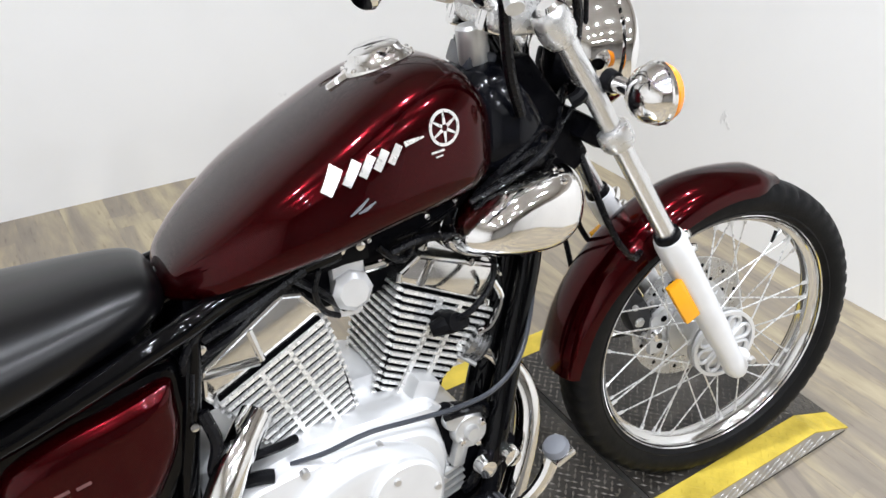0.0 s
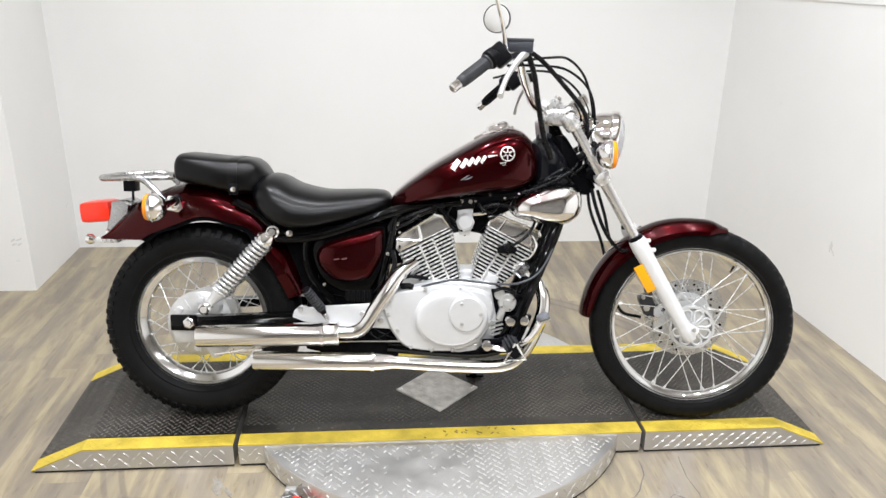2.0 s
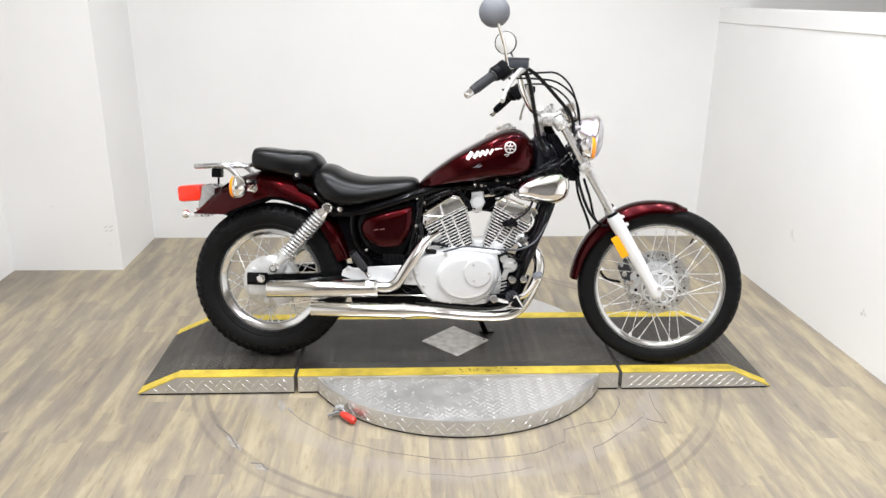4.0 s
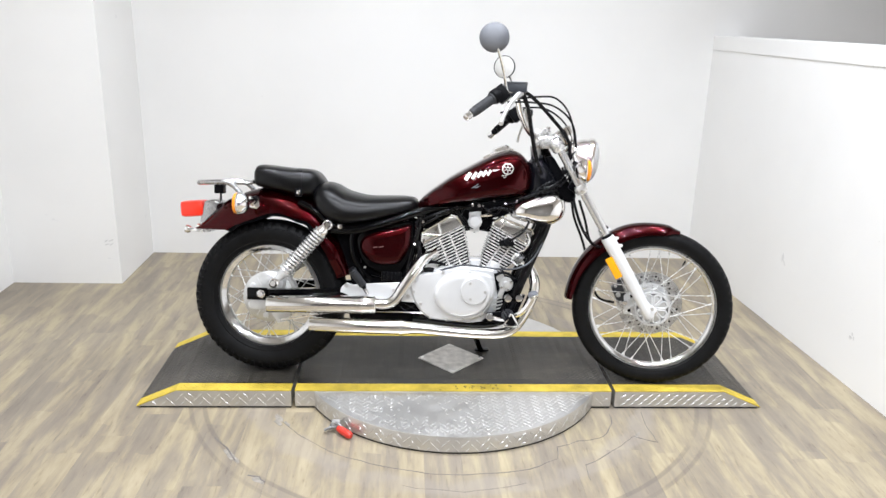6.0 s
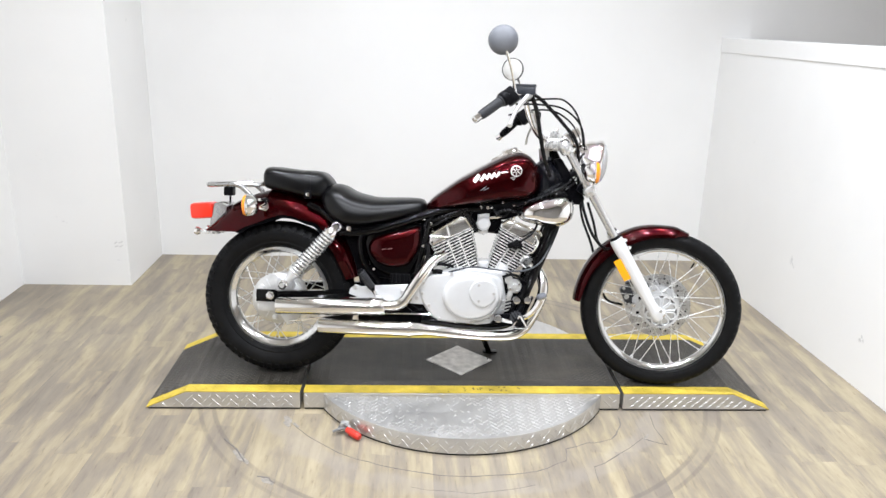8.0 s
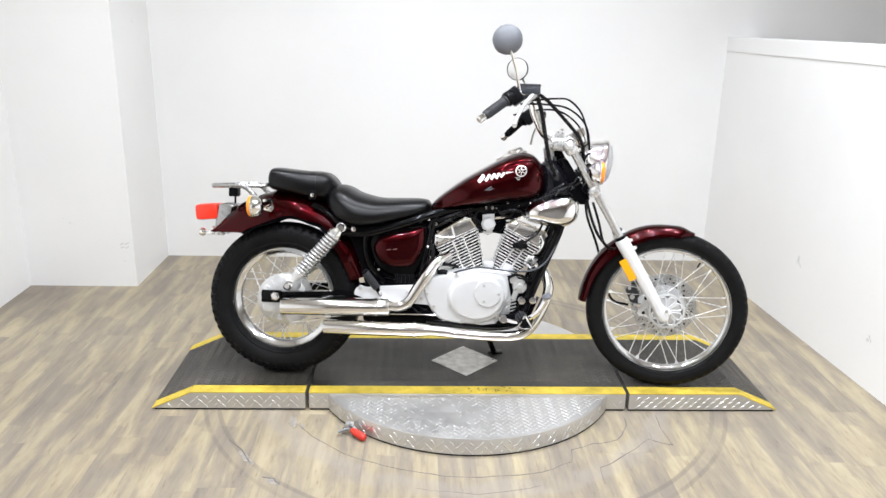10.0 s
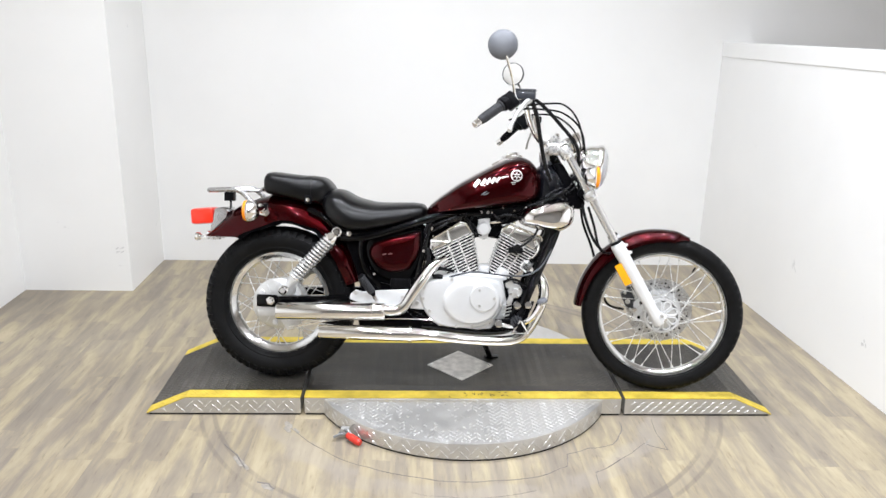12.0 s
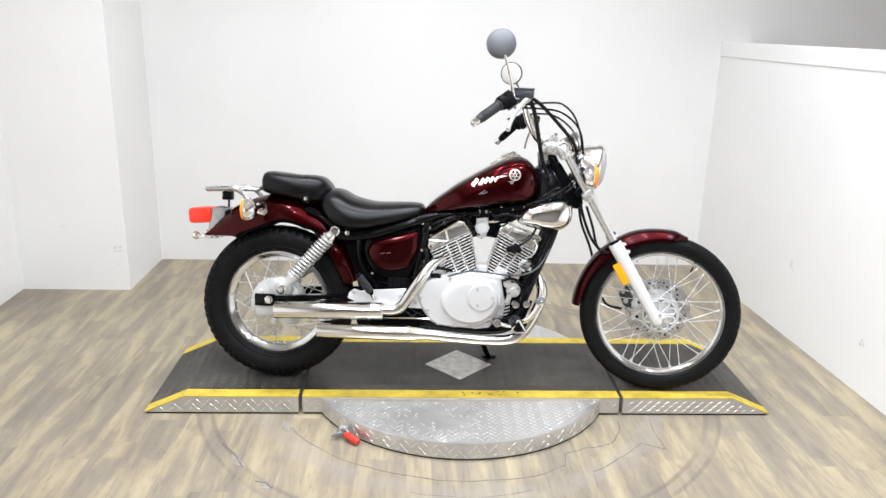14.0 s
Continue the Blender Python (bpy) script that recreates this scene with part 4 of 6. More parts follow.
for y in (-0.07, 0.07):
    part("bracket_bolt", lathe([(0, 0.012), (0.014, 0.01), (0.016, 0), (0.010, -0.012), (0, -0.013)], (-1.032, y, 0.545), (-1, 0, 0.2), 16), CHROME, bike)
rack = part("luggage_rack", tube([(-0.80, -0.112, 0.665), (-0.835, -0.112, 0.705), (-0.872, -0.11, 0.728), (-0.95, -0.10, 0.726), (-0.99, -0.07, 0.724), (-0.995, 0, 0.724), (-0.99, 0.07, 0.724), (-0.95, 0.10, 0.726), (-0.872, 0.11, 0.728), (-0.835, 0.112, 0.705), (-0.80, 0.112, 0.665)], 0.0095, 10), RACK, bike, "chrome tubular luggage rack")
for y in (-0.06, -0.02, 0.02, 0.06):
    part("rack_bar", box((0.15, 0.014, 0.006), (-0.915, y, 0.726), bevel=0.002), RACK, rack)
part("rack_crossbar", tube([(-0.872, -0.108, 0.728), (-0.80, -0.075, 0.728), (-0.78, -0.06, 0.735), (-0.78, 0.06, 0.735), (-0.80, 0.075, 0.728), (-0.872, 0.108, 0.728)], 0.007, 8), RACK, rack)
part("backrest_clamp", box((0.036, 0.04, 0.034), (-0.925, -0.02, 0.700), bevel=0.004), PLASTIC, rack, "black clamp below the rack")
part("clamp_rod", tube([(-0.922, -0.02, 0.69), (-0.922, -0.02, 0.655)], 0.004, 8, 1), PLASTIC, rack)


def turn_signal(c, facing, inner, name):
    """Chrome bullet lamp with an amber lens on a stalk. facing: way along x that the lens looks."""
    body = part(name, lathe([(0, -0.020), (0.013, -0.0185), (0.026, -0.012), (0.035, -0.001), (0.039, 0.010), (0.039, 0.020), (0.036, 0.022)], c, (facing, 0, 0), 28), CHROME, bike, "chrome turn signal with an amber lens")
    part("lens", lathe([(0.037, 0.0195), (0.0385, 0.026), (0.035, 0.034), (0.022, 0.039), (0, 0.041)], c, (facing, 0, 0), 28), AMBER, body, "amber lens")
    part("visor", lathe([(0.039, 0.014), (0.041, 0.016), (0.041, 0.021), (0.039, 0.023)], c, (facing, 0, 0), 28, True), CHROME, body)
    part("stalk", tube([Vector(c) + Vector((0, 0.0 if c[1] > 0 else 0.0, 0)), inner], [0.012, 0.011], 12, 1), CHROME, body)
    part("rubber_boot", tube([inner, Vector(inner) + (Vector(inner) - Vector(c)) * 0.3], [0.014, 0.016], 12, 1), PLASTIC, body)
    return body


for s in (-1, 1):
    turn_signal((0.458, s * 0.168, 0.827), 1, (0.450, s * 0.116, 0.832), "front_turn_signal")
    turn_signal((-0.775, s * 0.225, 0.657), -1, (-0.765, s * 0.135, 0.665), "rear_turn_signal")
    part("signal_bracket", prism([(-0.79, 0.64), (-0.785, 0.68), (-0.75, 0.675), (-0.742, 0.645), (-0.755, 0.632)], s * 0.104, s * 0.128, 0.004), CHROME, bike, "chrome bracket on the rear fender")

# headlight
hl = part("headlight", lathe([(0, -0.078), (0.022, -0.076), (0.044, -0.068), (0.061, -0.052), (0.072, -0.032), (0.077, -0.012), (0.079, 0.010), (0.084, 0.012), (0.086, 0.020), (0.086, 0.028), (0.082, 0.034), (0.076, 0.036)], (0.472, 0, 0.857), (1, 0, -0.10), 48), CHROME, bike, "chrome headlight bucket")
part("lens", lathe([(0.077, 0.034), (0.070, 0.043), (0.055, 0.051), (0.03, 0.057), (0, 0.059)], (0.472, 0, 0.857), (1, 0, -0.10), 40), CLEAR, hl, "clear domed glass")
part("reflector", lathe([(0.075, 0.032), (0.06, 0.0), (0.03, -0.03), (0, -0.04)], (0.472, 0, 0.857), (1, 0, -0.10), 40), RIM, hl)
for s in (-1, 1):
    part("bracket", tube([(0.43, s * 0.083, 0.845), (0.41, s * 0.10, 0.82), (0.395, s * 0.098, 0.81)], 0.010, 10), PLASTIC, hl)

# instrument
sp = part("speedometer", lathe([(0, -0.045), (0.032, -0.042), (0.043, -0.025), (0.046, 0.0), (0.047, 0.018), (0.043, 0.022)], (0.385, 0, 0.945), (-0.55, 0, 0.83), 36), CHROME, bike, "chrome speedometer cup")
part("dial", lathe([(0, 0.0165), (0.0425, 0.0165), (0.0425, 0.014)], (0.385, 0, 0.945), (-0.55, 0, 0.83), 32), PLASTIC, sp, "black dial")
part("glass", lathe([(0.0428, 0.0205), (0.025, 0.0235), (0, 0.0245)], (0.385, 0, 0.945), (-0.55, 0, 0.83), 32), CLEAR, sp)
part("indicator_panel", box((0.05, 0.10, 0.035), (0.30, 0, 0.945), turn_y(30), 0.008), ALU, bike, "silver indicator lamp panel")

# handlebar and controls
SH = Vector((0.040, 0.0, 0.016))
BAR = [(0.072, 0.340, 0.998), (0.105, 0.318, 1.026), (0.140, 0.292, 1.056), (0.185, 0.262, 1.084), (0.215, 0.228, 1.074), (0.234, 0.165, 1.010), (0.264, 0.100, 0.952), (0.298, 0.055, 0.936), (0.305, 0.0, 0.936)]
# the far half is bent a little forward and down
FAR = Vector((0.026, 0.0, -0.033))
pts = [(x, -y, z) for x, y, z in BAR] + [tuple(Vector((x, y, z)) + FAR * min(1.0, max(0.0, (y - 0.1) / 0.16))) for x, y, z in BAR[-2::-1]]
bar = part("handlebar", tube(pts, 0.011, 14), CHROME, bike, "swept-back chrome handlebar")
for s in (-1, 1):
    part("riser", box((0.04, 0.03, 0.055), (0.31, s * 0.05, 0.922), turn_y(20), 0.008), CHROME, bar)
    d = (Vector((0.140, s * 0.292, 1.056)) - Vector((0.072, s * 0.340, 0.998)))
    L = d.length
    far = FAR if s > 0 else Vector((0, 0, 0))
    thin = 0.84 if s > 0 else 1.0
    g0 = Vector((0.072, s * 0.340, 0.998)) + far
    grip = part("handlebar_grip", lathe([(r * thin, h) for r, h in ((0.0, -0.004), (0.012, -0.004), (0.015, 0.0), (0.0165, 0.006), (0.0155, 0.02), (0.0165, 0.04), (0.0165, L * 0.9), (0.021, L * 0.93), (0.021, L))], g0, d, 24), GRIP if s < 0 else PLASTIC, bar, "ribbed dark rubber grip")
    bm = bmesh.new()
    for k in range(18):
        a = 2 * math.pi * k / 18
        u = d.normalized().orthogonal().normalized()
        w = d.normalized().cross(u)
        o = (math.cos(a) * u + math.sin(a) * w) * 0.0166 * thin
        tube_into(bm, [g0 + d * 0.14 + o, g0 + d * 0.86 + o], 0.0011, 4, 1)
    part("grip_rib", bm, GRIP if s < 0 else PLASTIC, grip)
    part("bar_end", lathe([(0, -0.030), (0.010, -0.030), (0.0135, -0.026), (0.0135, -0.010), (0.012, -0.006), (0.012, 0.0)], g0, d, 20), CHROME, bar, "chrome bar end weight")
    sw = Vector((0.168, s * 0.275, 1.072)) + far
    part("throttle_housing", lathe([(0, -0.004), (0.022, -0.003), (0.026, 0.002), (0.026, 0.024), (0.020, 0.030), (0, 0.030)], g0 + d * 1.0, d, 20), PLASTIC, bar, "black throttle housing")
    part("switch_housing", box((0.048, 0.054, 0.058), sw, Matrix.Rotation(radians(-40 * 1), 3, "Y"), 0.009), PLASTIC, bar, "black switch housing")
    part("switch_button", lathe([(0, 0.006), (0.007, 0.005), (0.008, 0)], sw + Vector((-0.022, s * -0.012, 0.006)), (-1, 0, 0.3), 12), RED_VINYL, bar, "red switch button")
    lv = part("brake_lever" if s < 0 else "clutch_lever", tube([Vector(p) + SH + far for p in ((0.195, s * 0.255, 1.063), (0.178, s * 0.285, 1.045), (0.155, s * 0.315, 1.008), (0.142, s * 0.345, 0.975), (0.136, s * 0.375, 0.948))], [q * (0.85 if s < 0 else 0.55) for q in (0.013, 0.0105, 0.0085, 0.0078, 0.010)], 10), ALU_RAW, bar, "bare aluminium lever")
    part("lever_perch", box((0.05, 0.03, 0.028), Vector((0.182, s * 0.242, 1.066)) + SH * 0.8 + far, bevel=0.006), PLASTIC if s > 0 else GREY_BOX, lv)
res = part("brake_reservoir", box((0.075, 0.052, 0.03), (0.217, -0.235, 1.111), turn_y(1), 0.006), GREY_BOX, bike, "grey brake fluid reservoir")
part("reservoir_cover", box((0.078, 0.055, 0.008), (0.217, -0.235, 1.128), turn_y(1), 0.002), GREY_BOX, res)


def mirror(c, axis, foot, r, name, label):
    shell = part(name, lathe([(0, 0.028), (0.02, 0.026), (0.038, 0.018), (r * 0.93, 0.006), (r, -0.004), (r, -0.010), (r * 0.96, -0.013)], c, axis, 40), MIRROR_BACK, bike, label)
    part("glass", lathe([(r * 0.955, -0.0125), (0.03, -0.011), (0, -0.0105)], c, axis, 40), GLASS_MIRROR, shell, "round mirror glass")
    part("glass_rim", lathe([(r * 0.95, -0.010), (r * 0.95, -0.015), (r * 1.0, -0.015), (r * 1.0, -0.010)], c, axis, 40, True), PLASTIC, shell)
    a = Vector(axis).normalized()
    p0 = Vector(c) + a * 0.018 + Vector((0.012, 0, -0.035))
    part("stem", tube([p0 + Vector((-0.004, 0, 0.014)), p0, p0 * 0.5 + Vector(foot) * 0.5 + Vector((0.004, 0, 0)), foot], [0.007, 0.005, 0.0048, 0.006], 10), CHROME, shell, "chrome mirror stem")
    return shell


mirror(Vector((0.142, -0.36, 1.274)), (0.0, -1.0, 0.22), (0.185, -0.268, 1.10), 0.0505, "rear_view_mirror", "round grey-backed mirror on a chrome stem")
mirror(Vector((0.137, 0.36, 1.221)), (0.30, 1.0, -0.02), (0.205, 0.268, 1.06), 0.047, "rear_view_mirror", "round mirror with its glass towards the seat")

# cables from the bars
for pts, r in (
    ([(0.215, -0.225, 1.088), (0.26, -0.19, 1.062), (0.33, -0.14, 1.0), (0.395, -0.10, 0.93), (0.412, -0.07, 0.86), (0.42, -0.03, 0.79), (0.44, 0.02, 0.72)], 0.0068),
    ([(0.212, -0.235, 1.085), (0.238, -0.195, 1.025), (0.256, -0.150, 0.955), (0.280, -0.118, 0.86), (0.305, -0.102, 0.80)], 0.0078),
    ([(0.20, -0.23, 1.06), (0.28, -0.16, 1.075), (0.346, -0.09, 1.078), (0.40, -0.06, 1.03), (0.428, -0.05, 0.94), (0.43, -0.04, 0.86), (0.40, -0.05, 0.78)], 0.0036),
    ([(0.16, -0.25, 1.045), (0.25, -0.18, 1.052), (0.34, -0.12, 1.045), (0.41, -0.09, 0.99), (0.432, -0.07, 0.90), (0.42, -0.07, 0.80), (0.36, -0.07, 0.74)], 0.0036),
    ([(0.16, 0.25, 1.045), (0.25, 0.18, 1.062), (0.34, 0.10, 1.050), (0.415, 0.06, 0.98), (0.425, 0.05, 0.88), (0.38, 0.04, 0.78), (0.33, 0.03, 0.72)], 0.0036),
    ([(0.43, -0.05, 0.73), (0.445, -0.075, 0.66), (0.475, -0.085, 0.585), (0.52, -0.075, 0.535), (0.56, -0.05, 0.53)], 0.0055),
    ([(0.47, 0.03, 0.70), (0.50, 0.05, 0.62), (0.52, 0.06, 0.55), (0.55, 0.06, 0.50)], 0.005),
    ([(0.225, -0.10, 0.700), (0.285, -0.108, 0.722), (0.335, -0.110, 0.748), (0.372, -0.095, 0.772)], 0.0045),
    ([(0.24, -0.085, 0.70), (0.30, -0.095, 0.745), (0.35, -0.085, 0.77), (0.385, -0.06, 0.75)], 0.0045),
    ([(0.23, -0.08, 0.69), (0.29, -0.10, 0.735), (0.345, -0.095, 0.75), (0.38, -0.07, 0.72)], 0.004),
    ([(0.30, 0.03, 0.89), (0.335, 0.05, 0.84), (0.375, 0.05, 0.78), (0.405, 0.03, 0.72)], 0.0045),
    ([(0.26, -0.092, 0.715), (0.31, -0.10, 0.728), (0.36, -0.095, 0.758), (0.39, -0.07, 0.79)], 0.0034),
):
    part("control_cable", tube(pts, r, 8), CABLE, bike)

# frame
for s in (-1, 1):
    part("down_tube", tube([(0.345, s * 0.02, 0.70), (0.318, s * 0.045, 0.60), (0.275, s * 0.06, 0.49), (0.235, s * 0.07, 0.38), (0.205, s * 0.08, 0.28), (0.16, s * 0.085, 0.235), (0.05, s * 0.085, 0.225), (-0.16, s * 0.085, 0.24)], 0.023, 12), FRAME, bike, "black frame tube")
    part("seat_rail", tube([(0.05, s * 0.07, 0.668), (-0.08, s * 0.09, 0.655), (-0.149, s * 0.112, 0.640), (-0.26, s * 0.118, 0.600), (-0.368, s * 0.122, 0.568), (-0.45, s * 0.118, 0.560), (-0.50, s * 0.112, 0.570)], 0.015, 12), FRAME, bike, "black frame tube")
    part("seat_tube", tube([(-0.140, s * 0.10, 0.635), (-0.155, s * 0.105, 0.56), (-0.172, s * 0.105, 0.48), (-0.19, s * 0.10, 0.37)], 0.013, 12), FRAME, bike)
    part("rear_stay", tube([(-0.39, s * 0.12, 0.565), (-0.395, s * 0.118, 0.52), (-0.38, s * 0.112, 0.45), (-0.32, s * 0.108, 0.375)], 0.012, 10), FRAME, bike)
    part("fender_stay", tube([(-0.30, s * 0.115, 0.59), (-0.45, s * 0.115, 0.575), (-0.54, s * 0.112, 0.635), (-0.60, s * 0.108, 0.665)], 0.012, 10), FRAME, bike)
    part("engine_guard", tube([(0.352, s * 0.055, 0.665), (0.325, s * 0.078, 0.58), (0.282, s * 0.098, 0.48), (0.246, s * 0.122, 0.40), (0.224, s * 0.132, 0.345), (0.208, s * 0.130, 0.30)], 0.018, 12), FRAME, bike, "black engine guard tube")
part("backbone", tube([(0.33, 0, 0.79), (0.20, 0, 0.72), (0.0, 0, 0.68), (-0.18, 0, 0.64), (-0.32, 0, 0.60)], 0.028, 14), FRAME, bike)
NECK = [(0.255, 0.838, 0.712, 0.060), (0.275, 0.856, 0.700, 0.082), (0.305, 0.862, 0.696, 0.094), (0.335, 0.842, 0.698, 0.092), (0.362, 0.800, 0.700, 0.080), (0.384, 0.752, 0.704, 0.052)]
part("neck_cover", loft(body_rings(NECK, low=0.45, square=2.6, top_round=2.4)), NECK_BLACK, bike, "glossy black rounded neck cover")
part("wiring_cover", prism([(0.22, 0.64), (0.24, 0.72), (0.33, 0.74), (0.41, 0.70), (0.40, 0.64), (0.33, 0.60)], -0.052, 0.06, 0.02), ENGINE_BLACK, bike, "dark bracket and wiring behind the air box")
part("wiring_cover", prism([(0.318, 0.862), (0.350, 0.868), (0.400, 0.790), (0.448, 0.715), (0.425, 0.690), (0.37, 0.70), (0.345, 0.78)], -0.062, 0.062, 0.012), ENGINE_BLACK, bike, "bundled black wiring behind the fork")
# black blocks filling the gaps between tank and engine, and behind the side cover
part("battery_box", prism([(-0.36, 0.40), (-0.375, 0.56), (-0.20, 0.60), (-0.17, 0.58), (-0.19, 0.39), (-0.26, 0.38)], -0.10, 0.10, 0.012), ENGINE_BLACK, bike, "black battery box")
# added block that blacks out the view through below the frame
part("pivot_block", prism([(-0.412, 0.30), (-0.39, 0.42), (-0.17, 0.42), (-0.12, 0.25), (-0.13, 0.20), (-0.30, 0.203), (-0.405, 0.222)], -0.085, 0.085, 0.01), ENGINE_BLACK, bike, "black filler block at the swing arm pivot")
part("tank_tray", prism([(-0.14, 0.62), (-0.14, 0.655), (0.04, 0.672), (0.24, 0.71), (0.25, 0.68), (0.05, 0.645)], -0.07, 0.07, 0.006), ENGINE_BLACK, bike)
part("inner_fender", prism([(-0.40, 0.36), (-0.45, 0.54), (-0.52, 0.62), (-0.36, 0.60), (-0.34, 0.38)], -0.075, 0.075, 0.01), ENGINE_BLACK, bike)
sc_poly = [(-0.366, 0.506), (-0.352, 0.540), (-0.30, 0.562), (-0.235, 0.578), (-0.178, 0.592), (-0.172, 0.565), (-0.176, 0.515), (-0.200, 0.466), (-0.222, 0.444), (-0.29, 0.436), (-0.345, 0.464)]
rim_poly = [(-0.385, 0.52), (-0.365, 0.566), (-0.30, 0.586), (-0.235, 0.596), (-0.168, 0.606), (-0.160, 0.565), (-0.164, 0.505), (-0.195, 0.43), (-0.225, 0.395), (-0.29, 0.40), (-0.355, 0.44)]
for s in (-1, 1):
    bm = dome(rim_poly, -0.090, -0.116, 4, 0.4, keep=0.75)
    part("cover_surround", bm if s < 0 else mirrored(bm), FRAME, bike)
    bm = dome(sc_poly, -0.108, -0.142, 7, 0.45, keep=0.4)
    part("side_cover", bm if s < 0 else mirrored(bm), PAINT, bike, "glossy maroon side cover")
for k in range(2):
    part("cover_mark", box((0.016, 0.002, 0.004), (-0.305 + 0.022 * k, -0.1415, 0.506 + 0.002 * k), turn_y(-12)), EMBLEM, bike)
part("regulator", box((0.075, 0.05, 0.035), (-0.245, -0.092, 0.395), bevel=0.004), PLASTIC, bike, "finned black regulator below the side cover")
for k in range(5):
    part("regulator_fin", box((0.006, 0.056, 0.030), (-0.275 + 0.015 * k, -0.094, 0.396), bevel=0.001), PLASTIC, bike)

# solid black block added to close the dark gap below the tank
part("coil_bracket", prism([(-0.10, 0.615), (-0.10, 0.655), (0.03, 0.672), (0.22, 0.70), (0.24, 0.655), (0.15, 0.628), (0.02, 0.60)], -0.055, 0.06, 0.012), ENGINE_BLACK, bike, "black filler block for the dark gap under the tank")
for pts, r, mt in (
    ([(-0.13, -0.10, 0.615), (-0.09, -0.105, 0.632), (-0.04, -0.10, 0.650), (0.0, -0.09, 0.662)], 0.007, CABLE),
    ([(-0.145, -0.10, 0.59), (-0.10, -0.108, 0.612), (-0.06, -0.10, 0.635), (-0.02, -0.09, 0.648)], 0.005, CABLE),
    ([(-0.15, -0.105, 0.56), (-0.155, -0.11, 0.60), (-0.12, -0.105, 0.64), (-0.05, -0.09, 0.665)], 0.006, CABLE),
    ([(0.10, -0.085, 0.665), (0.12, -0.09, 0.645), (0.14, -0.08, 0.64), (0.16, -0.07, 0.66)], 0.005, CABLE),
    ([(0.115, -0.09, 0.655), (0.155, -0.095, 0.665), (0.195, -0.085, 0.655), (0.22, -0.07, 0.64)], 0.006, CABLE),
    ([(0.02, -0.085, 0.655), (0.01, -0.09, 0.63), (0.02, -0.085, 0.60), (0.04, -0.08, 0.585)], 0.004, CABLE),
    ([(-0.148, -0.11, 0.53), (-0.14, -0.118, 0.49), (-0.15, -0.118, 0.45), (-0.135, -0.11, 0.42)], 0.008, CABLE),
    ([(-0.13, -0.105, 0.44), (-0.10, -0.12, 0.455), (-0.07, -0.115, 0.452), (-0.045, -0.10, 0.445)], 0.006, PLASTIC),
    ([(-0.12, -0.12, 0.425), (-0.10, -0.128, 0.428), (-0.085, -0.13, 0.425)], 0.009, PLASTIC),
):
    part("hose", tube(pts, r, 8), mt, bike)
# small chrome studs for bolts and glints among the black parts
for x, z in ((-0.135, 0.605), (-0.118, 0.645), (0.11, 0.66), (0.205, 0.668), (-0.152, 0.64), (0.015, 0.655)):
    part("frame_bolt", lathe([(0, 0.008), (0.007, 0.006), (0.009, 0)], (x, -0.10 if x < 0 else -0.062, z), (0, -1, 0), 12), CHROME, bike)
# scattered bright beads that stand for glints below the tank
rnd = random.Random(8)
for k in range(9):
    t = k / 8
    p = Vector((-0.12 + 0.34 * t, -0.078 + 0.012 * t, 0.650 + 0.045 * t + rnd.uniform(-0.012, 0.006)))
    part("wire_clip", lathe([(0, 0.005), (0.004, 0.004), (0.0052, 0)], p, (0, -1, 0.3), 8), CHROME if k % 2 else RIM, bike)
for pts in ([(-0.165, -0.112, 0.50), (-0.158, -0.118, 0.545), (-0.15, -0.116, 0.585)], [(-0.205, -0.105, 0.40), (-0.18, -0.115, 0.43), (-0.165, -0.112, 0.47)], [(0.13, -0.075, 0.665), (0.17, -0.085, 0.676), (0.215, -0.08, 0.690)]):
    part("wire", tube(pts, 0.0026, 6), CABLE, bike)
# a few more chrome studs added as sparkle on the frame
for p in ((-0.160, -0.118, 0.52), (-0.345, -0.108, 0.425), (0.24, -0.066, 0.60), (0.262, -0.064, 0.53)):
    part("frame_bolt", lathe([(0, 0.006), (0.005, 0.005), (0.0065, 0)], p, (0, -1, 0.2), 10), CHROME, bike)
part("seat_bolt", lathe([(0, 0.012), (0.009, 0.010), (0.011, 0)], (-0.440, -0.125, 0.578), (0, -1, 0), 14), CHROME, bike)

